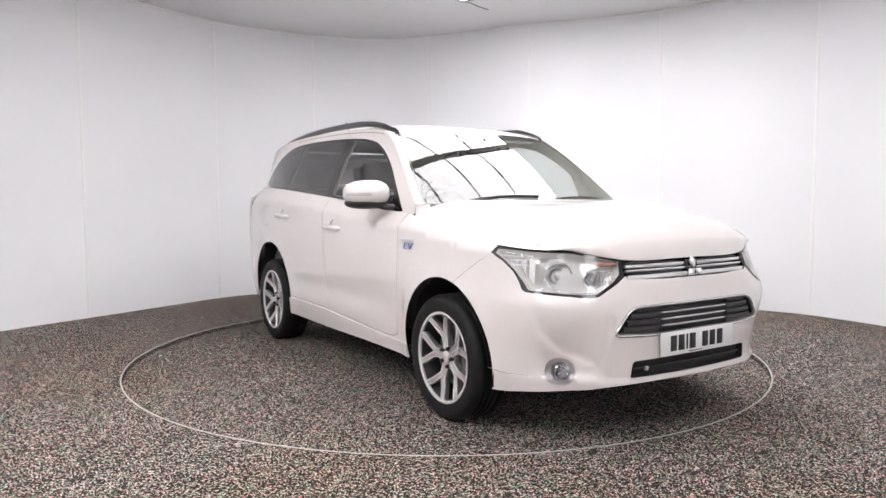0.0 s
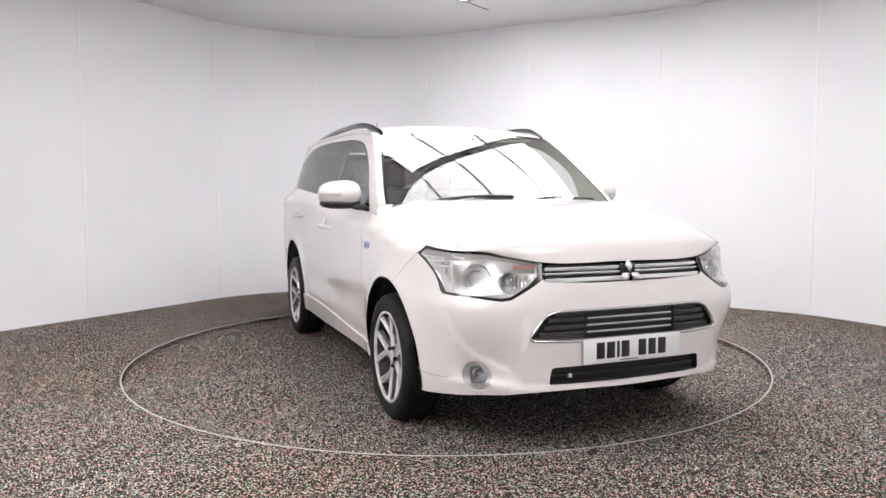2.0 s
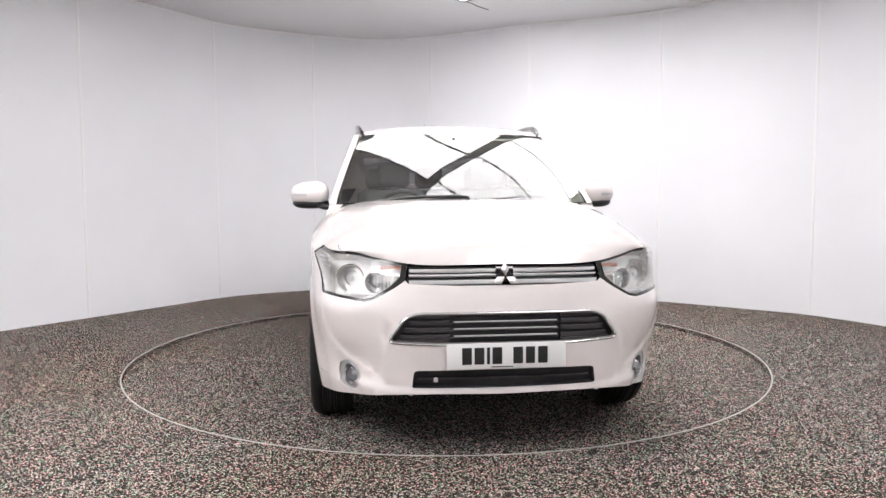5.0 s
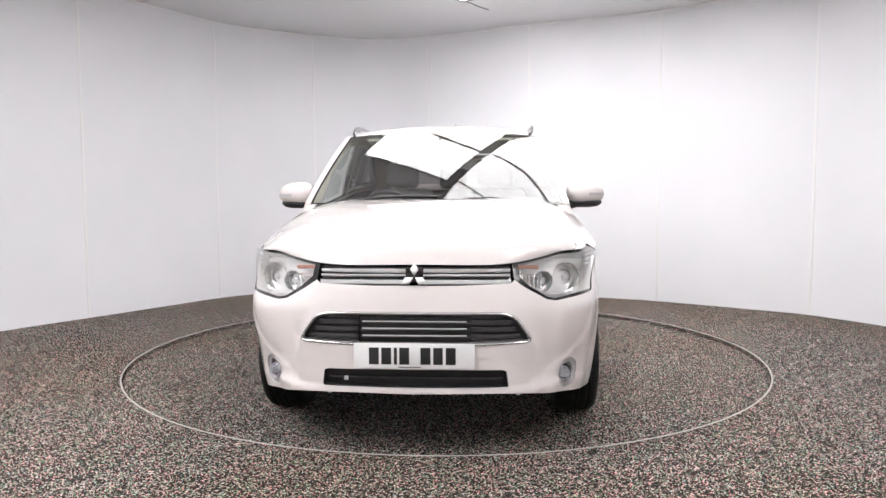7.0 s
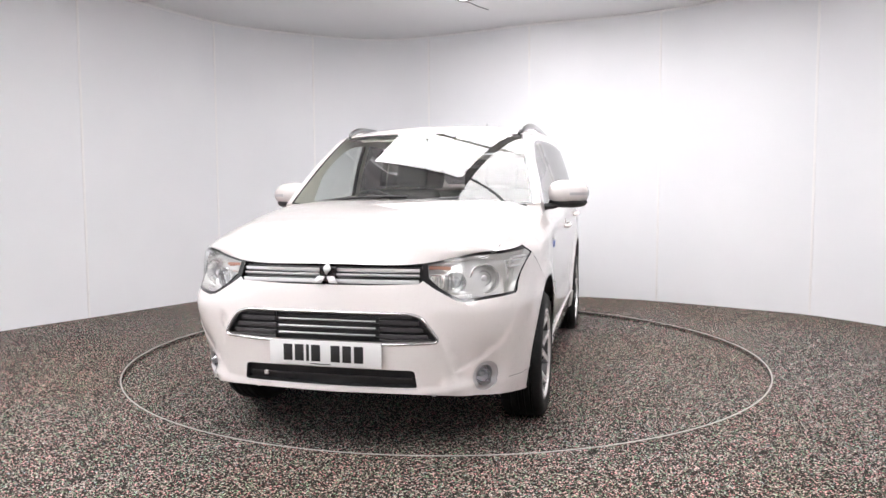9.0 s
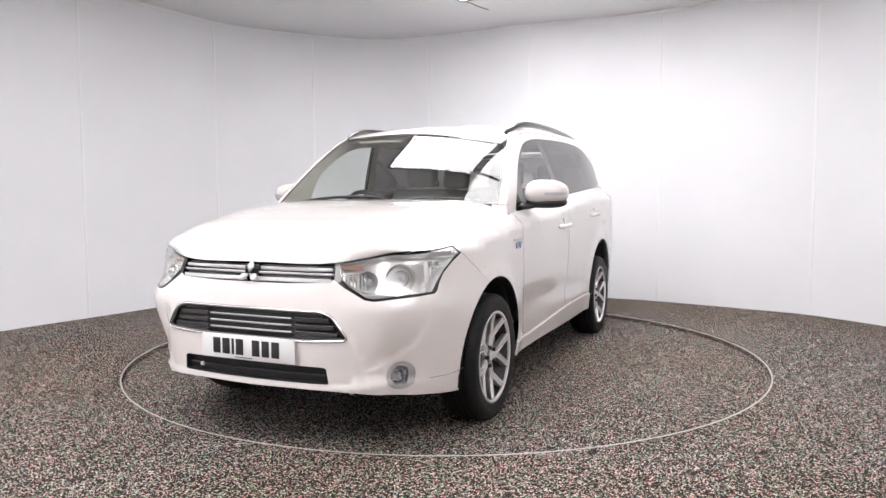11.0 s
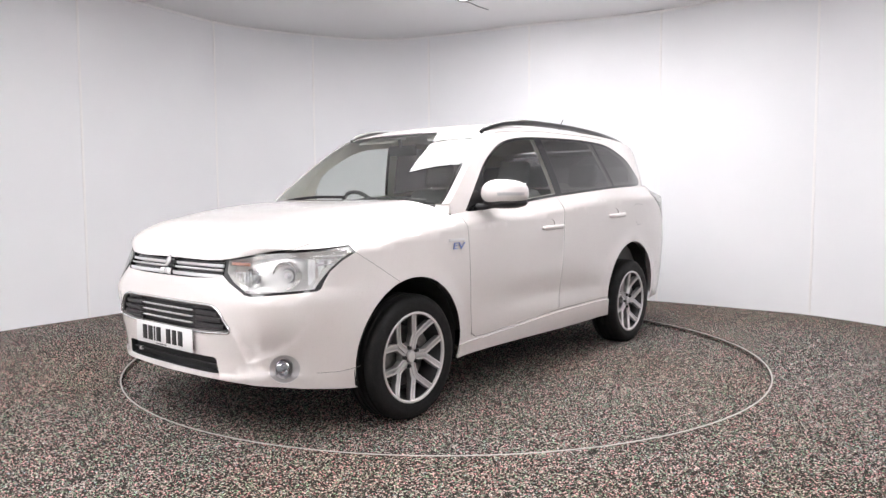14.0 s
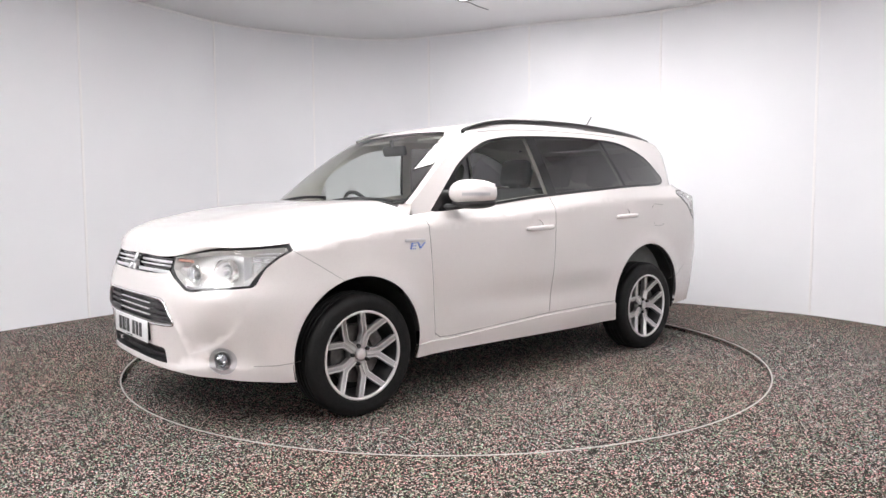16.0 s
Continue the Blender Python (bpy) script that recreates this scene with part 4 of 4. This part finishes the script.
def build_lamps():
    for sg in (1, -1):
        lamp = DOORS[("headlamp", sg)]
        for y, z, r in ((0.768, 0.803, 0.060), (0.608, 0.797, 0.046)):
            s = sg * at_front(y)
            m = on_body(s, z, -0.044 if r > 0.05 else -0.034)
            # the bowls look straight ahead, turned a little outward
            look_out = Matrix.Rotation(radians(18 * sg), 4, "Z") @ Matrix.Rotation(radians(90), 4, "Y")
            mm = Matrix.Translation(m.translation) @ look_out
            bm = bowl(r, 0.05)
            bmesh.ops.transform(bm, matrix=mm, verts=bm.verts)
            b = part("reflector", bm, LAMPSILVER, lamp, "round chrome reflector bowl")
            bm = lathe([(0, 0.0), (0.012, -0.002), (0.014, -0.02), (0.012, -0.045)], 14, "Z")
            bmesh.ops.transform(bm, matrix=mm, verts=bm.verts)
            part("bulb", bm, SATIN, lamp, "small bulb shield")
            bm = lathe([(r * 0.50, -0.020), (r * 0.54, -0.012), (r * 0.60, -0.012), (r * 0.64, -0.022)], 24, "Z")
            bmesh.ops.transform(bm, matrix=mm, verts=bm.verts)
            part("shade_ring", bm, ALLOY_MID, lamp, "grey ring in the bowl")
        bm = bmesh.new()
        bmesh.ops.create_uvsphere(bm, u_segments=20, v_segments=12, radius=0.036)
        m = on_body(sg * at_front(0.608), 0.797, -0.042)
        bmesh.ops.transform(bm, matrix=m, verts=bm.verts)
        part("projector", bm, LENS, lamp, "clear projector lens")
        # curved chrome collar round the outer bowl
        mm = Matrix.Translation(on_body(sg * at_front(0.768), 0.803, -0.042).translation) @ Matrix.Rotation(radians(18 * sg), 4, "Z") @ Matrix.Rotation(radians(90), 4, "Y")
        bm = lathe([(0.064, -0.03), (0.064, 0.006), (0.068, 0.008), (0.070, -0.03)], 36, "Z")
        bmesh.ops.transform(bm, matrix=mm, verts=bm.verts)
        part("collar", bm, LAMPSILVER, lamp, "chrome collar round the bowl")
        # facets of the indicator, side blade and divider
        strip_on("indicator", *sorted((sg * at_front(0.478), sg * at_front(0.585))), 0.852, 0.866, -0.014, 0.012, AMBER, lamp, "amber indicator strip", 8)
        for i in range(7):
            y = 0.49 + i * 0.017
            a, b = sorted((sg * at_front(y), sg * at_front(y + 0.011)))
            strip_on("facet", a, b, 0.765 + max(0, 0.03 - i * 0.008), 0.835, -0.032, 0.014, LAMPSILVER, lamp, "chrome facet", 2)
        for z0, z1, xa, xb in ((0.885, 0.893, 1.95, 1.82), (0.868, 0.875, 1.96, 1.86), (0.845, 0.852, 1.975, 1.89)):
            a, b = sorted((sg * at_side(xa), sg * at_side(xb)))
            strip_on("lamp_blade", a, b, z0, z1, -0.018, 0.012, SATIN, lamp, "silver blade", 8)
        strip_on("lamp_blade", *sorted((sg * at_front(0.50), sg * at_front(0.74))), 0.728, 0.742, -0.02, 0.02, SATIN, lamp, "silver blade", 10)
        # stepped chrome facets in the lamp's outer wing
        LOWER = [(at_front(0.765), 0.742), (at_side(2.0), 0.752), (at_side(1.965), 0.783), (at_side(1.915), 0.836), (at_side(1.85), 0.884), (at_side(1.81), 0.903)]
        n, a0, a1 = 4, at_side(2.02), at_side(1.825)
        for i in range(n):
            u, v = a0 + (a1 - a0) * i / n, a0 + (a1 - a0) * (i + 0.94) / n
            bm = bmesh.new()
            grid = []
            for s, proud in ((u, -0.018), (v, -0.030)):
                zl = lerp_table(LOWER, s) + 0.004
                col = [zl + (0.876 - zl) * j / 3 if zl < 0.86 else zl + 0.004 * j for j in range(4)]
                grid.append([bm.verts.new(low(sg * s, z) + slope(low, sg * s, z) * proud) for z in col])
            for j in range(3):
                bm.faces.new((grid[0][j], grid[1][j], grid[1][j + 1], grid[0][j + 1]))
            part("facet", bm, LAMPSILVER, lamp, "chrome facet")
        # fog lamp
        well = DOORS[("fog_well", sg)]
        m = Matrix.Translation(on_body(sg * at_front(0.756), 0.349, -0.012).translation) @ Matrix.Rotation(radians(14 * sg), 4, "Z") @ Matrix.Rotation(radians(90), 4, "Y")
        bm = bowl(0.036, 0.03)
        bmesh.ops.transform(bm, matrix=m, verts=bm.verts)
        fog = part("fog_lamp", bm, CHROME, car, "round fog lamp")
        bm = lathe([(0, 0.012), (0.018, 0.010), (0.031, 0.004), (0.036, -0.002)], 24, "Z")
        bmesh.ops.transform(bm, matrix=m, verts=bm.verts)
        part("lens", bm, LENS, fog, "clear fog lamp lens")
        bm = lathe([(0, 0.0), (0.010, -0.001), (0.011, -0.02)], 12, "Z")
        bmesh.ops.transform(bm, matrix=m, verts=bm.verts)
        part("bulb", bm, SATIN, fog)


def build_side_parts():
    for sg in (1, -1):
        for (x0, x1, z0, z1), key in (((0.06, -0.20, 0.960, 0.968), "front_door"), ((-0.93, -1.18, 1.020, 1.030), "rear_door")):
            door = DOORS[(key, sg)]
            bm = bmesh.new()
            pts, rad = [], []
            for i in range(13):
                k = i / 12
                s = sg * at_side(x0 + (x1 - x0) * k)
                z = z0 + (z1 - z0) * k
                lift = 0.030 * min(1, 6 * k, 6 * (1 - k)) ** 0.7
                pts.append(low(s, z) + slope(low, s, z) * lift)
                rad.append(0.013 if 0.05 < k < 0.95 else 0.009)
            tube(bm, pts, rad, 12, 1.25)
            part("handle", bm, PAINT, door, "white door handle")
        # badge on the wing
        m = on_body(sg * at_side(1.01), 0.905, 0.003)
        bm = box(bmesh.new(), (-0.075, 0.014, -0.002), (0.075, 0.030, 0.002), 0.001)
        bmesh.ops.transform(bm, matrix=m, verts=bm.verts)
        badge = part("badge", bm, SATIN, car, "silver and blue badge on the front wing")
        txt = bpy.data.curves.new("badge_letters", "FONT")
        txt.body, txt.size, txt.extrude, txt.align_x = "EV", 0.058, 0.0018, "CENTER"
        txt.shear = 0.15
        tmp = bpy.data.objects.new("tmp", txt)
        me = bpy.data.meshes.new_from_object(tmp)
        bpy.data.objects.remove(tmp)
        me.transform(m @ Matrix.Translation((0.010, -0.030, 0.001)) @ Matrix.Diagonal((1.75, 0.95, 1, 1)))
        put("badge_letters", me, BLUE, badge, "blue letters EV")
        # mirror
        bm = bmesh.new()
        bmesh.ops.create_uvsphere(bm, u_segments=36, v_segments=20, radius=1)
        for v in bm.verts:
            x, y, z = v.co
            q = lambda a, e: math.copysign(abs(a) ** e, a)
            x, y, z = q(x, 0.8), q(y, 0.72), q(z, 0.8)
            taper = 1 - 0.18 * (y + 1) / 2 * (1 if z > 0 else 0.4)
            v.co = (0.600 + 0.092 * x - 0.034 * y + (0.02 * (1 - z * z) if x > 0 else 0), sg * (0.972 + 0.126 * y), 1.196 + (0.092 if z > 0 else 0.076) * z * taper)
        cut = bmesh.ops.bisect_plane(bm, geom=bm.verts[:] + bm.edges[:] + bm.faces[:], plane_co=(0, 0, 1.140), plane_no=(0, 0, 1), clear_inner=True)
        shell = part("mirror", bm, PAINT, car, "white door mirror")
        bm = bmesh.new()
        bmesh.ops.create_uvsphere(bm, u_segments=30, v_segments=16, radius=1)
        for v in bm.verts:
            x, y, z = v.co
            q = lambda a, e: math.copysign(abs(a) ** e, a)
            v.co = (0.597 + 0.090 * q(x, 0.8) - 0.034 * y, sg * (0.967 + 0.121 * q(y, 0.7)), 1.138 + 0.037 * z)
        part("mirror_base", bm, BLACK, shell, "black mirror underside")
        p0 = cabin(0.70, 1.115)
        bm = tube(bmesh.new(), [(0.70, sg * (p0.y - 0.03), 1.112), (0.685, sg * (p0.y + 0.04), 1.112), (0.63, sg * 0.93, 1.128)], [0.034, 0.026, 0.024], 12, 0.7)
        part("mirror_arm", bm, BLACK, shell, "black mirror arm")
        bm = bmesh.new()
        bm.from_mesh(shell.data)
        for co, no in (((0, 0, 1.181), (0, 0, 1)), ((0, 0, 1.199), (0, 0, -1)), ((0, sg * 0.985, 0), (0, sg, 0)), ((0.590, 0, 0), (1, 0, 0))):
            bmesh.ops.bisect_plane(bm, geom=bm.verts[:] + bm.edges[:] + bm.faces[:], plane_co=co, plane_no=no, clear_inner=True)
        bmesh.ops.solidify(bm, geom=bm.faces[:], thickness=0.004)
        mid = Vector((0.600, sg * 0.969, 1.19))
        for v in bm.verts:
            v.co = mid + (v.co - mid) * 1.03
            v.co.z = 1.19 + (v.co.z - 1.19) / 1.03
        part("mirror_indicator", bm, FOGSILVER, shell, "slim clear indicator")
        bm = box(bmesh.new(), (0.508, sg * 0.969 - 0.092, 1.150), (0.512, sg * 0.969 + 0.092, 1.255), 0.001)
        part("mirror_glass", bm, MIRROR, shell, "mirror glass")
        # roof rail with feet
        pts = spline([(0.38, 0.613, 1.604), (0.32, 0.627, 1.625), (0.24, 0.637, 1.650), (0.10, 0.648, 1.678), (-0.10, 0.658, 1.694), (-0.42, 0.655, 1.702), (-0.81, 0.653, 1.700), (-1.19, 0.655, 1.682), (-1.50, 0.652, 1.652), (-1.71, 0.649, 1.612)], 5)
        bm = tube(bmesh.new(), [(x, sg * y, z) for x, y, z in pts], [0.007, 0.010, 0.012] + [0.0145] * (len(pts) - 4) + [0.008], 12, 1.45)
        rail = part("roof_rail", bm, GLOSSBLACK, car, "black roof rail")
        for x, z in ((-1.55, 1.605),):
            pts = [(x + 0.05 - 0.1 * k / 6, sg * (0.612 if x > 0 else 0.634), z + 0.026 * math.sin(math.pi * k / 6)) for k in range(7)]
            part("rail_foot", tube(bmesh.new(), pts, [0.008, 0.014, 0.017, 0.018, 0.017, 0.014, 0.008], 10), BLACK, rail, "black rail foot")
        # mud flap
        bm = box(bmesh.new(), (0.955, sg * 0.80 - 0.035, 0.27), (0.972, sg * 0.80 + 0.035, 0.42), 0.004)
        part("mud_flap", bm, LINER, car, "black splash guard")
    bm = tube(bmesh.new(), [(-1.60, 0, 1.67), (-1.63, 0, 1.73), (-1.77, 0, 1.895)], [0.014, 0.006, 0.004], 8)
    part("aerial", bm, BLACK, car, "short black roof aerial")
    # wipers
    for a, b, c in (((1.085, 0.10, 1.138), (1.05, 0.34, 1.150), (0.985, 0.66, 1.140)), ((1.085, -0.60, 1.128), (1.05, -0.30, 1.152), (1.06, 0.02, 1.163))):
        bm = tube(bmesh.new(), [a, b], [0.014, 0.010], 8)
        w = part("wiper", bm, BLACK, car, "black windscreen wiper")
        n = 10
        pts = [Vector(a).lerp(Vector(c), k / n) + Vector((0, 0, 0.012 + 0.016 * math.sin(math.pi * k / n))) for k in range(n + 1)]
        part("wiper_blade", tube(bmesh.new(), pts, 0.009, 8), BLACK, w, "thin black wiper blade")


def build_wheels():
    R, RI, W2 = 0.343, 0.243, 0.112
    prof = [(RI - 0.012, 0.085), (RI + 0.002, 0.100), (RI + 0.014, 0.106), (RI + 0.018, 0.1075), (RI + 0.022, 0.107), (RI + 0.045, 0.112), (R - 0.035, 0.111), (R - 0.020, 0.104), (R - 0.008, 0.092), (R - 0.002, 0.078)]
    for y in (0.058, 0.020):
        prof += [(R, y + 0.004), (R - 0.008, y), (R - 0.008, y - 0.007), (R, y - 0.011)]
    prof += [(r, -y) for r, y in prof[::-1]]
    tyre = lathe(prof, 72)
    rim = lathe([(RI + 0.006, 0.098), (RI + 0.005, 0.105), (RI - 0.003, 0.107), (RI - 0.009, 0.103), (RI - 0.010, 0.090)], 72)
    barrel = lathe([(RI - 0.0095, 0.092), (RI - 0.018, 0.06), (RI - 0.035, 0.0), (RI - 0.03, -0.08), (RI, -0.10)], 60)
    proto = None
    places = [(1.37, 1, 34), (-1.335, 1, 36), (1.37, -1, -4), (-1.335, -1, 10)]
    for x, sg, spin in places:
        m = pose(x, sg * 0.804, R - 0.002 - SUNK, 0, 0, 0 if sg > 0 else 180) @ pose(0, 0, 0, 0, spin, 0)
        if proto is None:
            wheel = part("wheel", rim, ALLOY, car, "five-spoke alloy wheel", sharp=50)
            part("barrel", barrel, ALLOY_DARK, wheel, "dark grey inner rim")
            part("tyre", tyre, RUBBER, wheel, "black rubber tyre", sharp=40)
            bm = lathe([(0, 0.02), (0.16, 0.02), (0.165, 0.014), (0.165, -0.004), (0, -0.004)], 48)
            part("brake_disc", bm, BRAKE, wheel, "steel brake disc")
            bm = box(bmesh.new(), (-0.175, -0.02, -0.05), (-0.10, 0.045, 0.06), 0.012)
            part("brake_caliper", bm, BRAKE, wheel, "grey brake caliper")
            part("wheel_back", lathe([(0, -0.02), (RI - 0.036, -0.02), (RI - 0.036, -0.03), (0, -0.03)], 40), LINER, wheel, "dark wheel back")
            part("hub", lathe([(0, 0.080), (0.030, 0.078), (0.034, 0.074), (0.035, 0.066), (0.064, 0.064), (0.070, 0.056), (0.072, 0.03)], 36), ALLOY_MID, wheel, "alloy hub with centre cap")
            part("centre_cap", lathe([(0, 0.0835), (0.024, 0.0825), (0.0285, 0.080), (0.030, 0.074)], 32), ALLOY, wheel, "bright centre cap")
            for k in range(5):
                a0 = 2 * math.pi * k / 5
                arm = lambda r, off: Vector((r * math.cos(a0 + off), 0, r * math.sin(a0 + off)))
                for layer, (shift, wd, top, mt, nm) in enumerate(((0.0, 0.0178, 0.0, ALLOY_MID, "spoke"), (-0.0127, 0.0048, 0.005, ALLOY, "spoke_edge"), (0.0127, 0.0048, 0.005, ALLOY, "spoke_edge"))):
                    bm = bmesh.new()
                    for s2 in (-1, 1):
                        path = [(0.045, 0.20), (0.085, 0.115), (0.118, 0.10), (0.142, 0.17), (0.19, 0.285), (RI - 0.004, 0.355)]
                        pts = spline([tuple(arm(r, s2 * o)) for r, o in path], 4)
                        rows = []
                        for i, p in enumerate(pts):
                            d = pts[min(i + 1, len(pts) - 1)] - pts[max(i - 1, 0)]
                            d = Vector(d).normalized()
                            side = Vector((-d.z, 0, d.x))
                            k2 = i / (len(pts) - 1)
                            yt = 0.066 + 0.030 * k2 + top - 0.012 * math.sin(math.pi * k2)
                            P = Vector(p) + side * shift
                            rows.append([bm.verts.new(P + side * a + Vector((0, yy, 0))) for a, yy in ((-wd, yt - 0.03), (-wd, yt - 0.003), (-wd * 0.7, yt), (wd * 0.7, yt), (wd, yt - 0.003), (wd, yt - 0.03))])
                        for p, q in zip(rows, rows[1:]):
                            for j in range(5):
                                bm.faces.new((p[j], p[j + 1], q[j + 1], q[j]))
                        bm.faces.new(rows[0]), bm.faces.new(rows[-1])
                    part(nm, bm, mt, wheel, "bright machined spoke edge" if layer else "grey spoke", sharp=30)
                bm = lathe([(0, 0.088), (0.0085, 0.087), (0.0105, 0.082), (0.011, 0.06)], 8)
                p = arm(0.052, math.pi / 5)
                bmesh.ops.translate(bm, vec=p, verts=bm.verts)
                part("wheel_nut", bm, BLACK, wheel, "dark wheel nut")
            proto = wheel
            wheel.matrix_basis = m
        else:
            copy_thing(proto, m)


def build_interior():
    bm = bmesh.new()
    lo, hi = (-1.95, -0.76, 0.36), (0.98, 0.76, 1.06)
    c = [[bm.verts.new((x, y, z)) for z in (lo[2], hi[2])] for x, y in ((lo[0], lo[1]), (hi[0], lo[1]), (hi[0], hi[1]), (lo[0], hi[1]))]
    for k in range(4):
        a, b = c[k], c[(k + 1) % 4]
        bm.faces.new((a[0], a[1], b[1], b[0]))
    bm.faces.new([p[0] for p in c])
    part("cabin_lining", bm, DASH, car, "dark cabin lining", smooth=False)
    for sg in (1, -1):
        pts = [(x, TOP(at_side(x)) - 0.005) for x in np.linspace(0.85, -1.9, 24)]
        bm = bmesh.new()
        rows = []
        for x, z in pts:
            y = cabin(x, z).y
            rows.append([bm.verts.new((x, sg * (y - 0.01), z)), bm.verts.new((x, sg * (y - 0.06), z + 0.004)), bm.verts.new((x, sg * 0.75, z - 0.12))])
        for p, q in zip(rows, rows[1:]):
            for j in range(2):
                bm.faces.new((p[j], p[j + 1], q[j + 1], q[j]))
        part("door_cap", bm, DASH, car, "dark door top")
    # dashboard
    bm = bmesh.new()
    rows = []
    for y in np.linspace(-0.76, 0.76, 25):
        hood = 0.035 * math.exp(-((y + 0.36) / 0.16) ** 4)
        prof = [(1.06, 1.085), (0.95, 1.10), (0.75, 1.095 + hood), (0.62, 1.085 + hood), (0.56, 1.04), (0.58, 0.85), (0.66, 0.60)]
        rows.append([bm.verts.new((x - 0.10 * (y / 0.76) ** 2 * (x - 0.5), y, z)) for x, z in prof])
    for p, q in zip(rows, rows[1:]):
        for j in range(6):
            bm.faces.new((p[j], p[j + 1], q[j + 1], q[j]))
    part("dashboard", bm, DASH, car, "dark grey dashboard")
    # steering wheel, right-hand drive
    bm = bmesh.new()
    n, k2 = 40, 10
    M = Matrix.Translation((0.52, -0.36, 1.05)) @ Matrix.Rotation(radians(-64), 4, "Y")
    rows = [[bm.verts.new(M @ Vector(((0.182 + 0.015 * math.cos(b)) * math.cos(a), (0.182 + 0.015 * math.cos(b)) * math.sin(a), 0.015 * math.sin(b)))) for b in np.linspace(0, 2 * math.pi, k2, False)] for a in np.linspace(0, 2 * math.pi, n, False)]
    for i in range(n):
        for j in range(k2):
            bm.faces.new((rows[i][j], rows[(i + 1) % n][j], rows[(i + 1) % n][(j + 1) % k2], rows[i][(j + 1) % k2]))
    sw = part("steering_wheel", bm, BLACK, car, "dark steering wheel")
    bm = box(bmesh.new(), (-0.07, -0.09, -0.03), (0.06, 0.09, 0.02), 0.02)
    box(bm, (-0.02, -0.175, -0.012), (0.02, 0.175, 0.006), 0.005)
    box(bm, (-0.175, -0.02, -0.012), (0.0, 0.02, 0.006), 0.005)
    bmesh.ops.transform(bm, matrix=M, verts=bm.verts)
    part("wheel_boss", bm, BLACK, sw, "dark airbag boss")

    def seat(x, y, w, name):
        bm = box(bmesh.new(), (-0.26, -w / 2, 0), (0.26, w / 2, 0.17), 0.05, Matrix.Translation((x + 0.08, y, 0.52)), 3)
        ob = part(name, bm, CLOTH, car, "dark cloth seat")
        m = Matrix.Translation((x - 0.16, y, 0.62)) @ Matrix.Rotation(radians(-16), 4, "Y")
        bm = box(bmesh.new(), (-0.07, -w / 2, 0), (0.07, w / 2, 0.64), 0.06, m, 3)
        part("backrest", bm, CLOTH, ob, "dark cloth backrest")
        n = max(1, round(w / 0.5))
        for i in range(n):
            yy = (i - (n - 1) / 2) * 0.46
            bm = box(bmesh.new(), (-0.045, yy - 0.13, 0.66), (0.05, yy + 0.13, 0.86), 0.045, m, 3)
            part("headrest", bm, CLOTH, ob, "dark headrest")
            bm = tube(bmesh.new(), [m @ Vector((0, yy - 0.06, 0.6)), m @ Vector((0, yy - 0.06, 0.72))], 0.007, 8)
            tube(bm, [m @ Vector((0, yy + 0.06, 0.6)), m @ Vector((0, yy + 0.06, 0.72))], 0.007, 8)
            part("headrest_post", bm, CHROME, ob, "thin metal post")

    seat(-0.02, 0.37, 0.50, "seat")
    seat(-0.02, -0.37, 0.50, "seat")
    seat(-0.95, 0.0, 1.34, "rear_seat")
    # inside mirror and sun visors
    bm = box(bmesh.new(), (-0.02, -0.125, -0.035), (0.015, 0.125, 0.035), 0.015, Matrix.Translation((0.47, 0, 1.50)) @ Matrix.Rotation(radians(15), 4, "Y"), 3)
    mir = part("rear_view_mirror", bm, BLACK, car, "black rear-view mirror")
    part("mirror_stalk", tube(bmesh.new(), [(0.48, 0, 1.52), (0.50, 0, 1.575)], 0.012, 8), BLACK, mir, "black stalk")
    for sg in (1, -1):
        bm = box(bmesh.new(), (-0.07, -0.18, -0.008), (0.07, 0.18, 0.008), 0.006, Matrix.Translation((0.32, sg * 0.34, 1.588)) @ Matrix.Rotation(radians(12), 4, "Y"))
        part("sun_visor", bm, CREAM, car, "cream sun visor")


build_front()
build_lamps()
build_side_parts()
build_wheels()
build_interior()

for ob in car.children_recursive:
    if ob.type == "MESH" and ob.data.materials and ob.data.materials[0] in (CLEAR, SIDE, TINT, LENS):
        ob.visible_shadow = False


def motions():
    steps = range(0, 17)
    walk(turntable, [(t, pose(0, 0, 0, 0, 0, heading(t))) for t in steps])
    walk(car, [(t, pose(0, 0, 0, 0, 0, heading(t)) @ pose(0.007, -0.001, 0)) for t in steps])


motions()
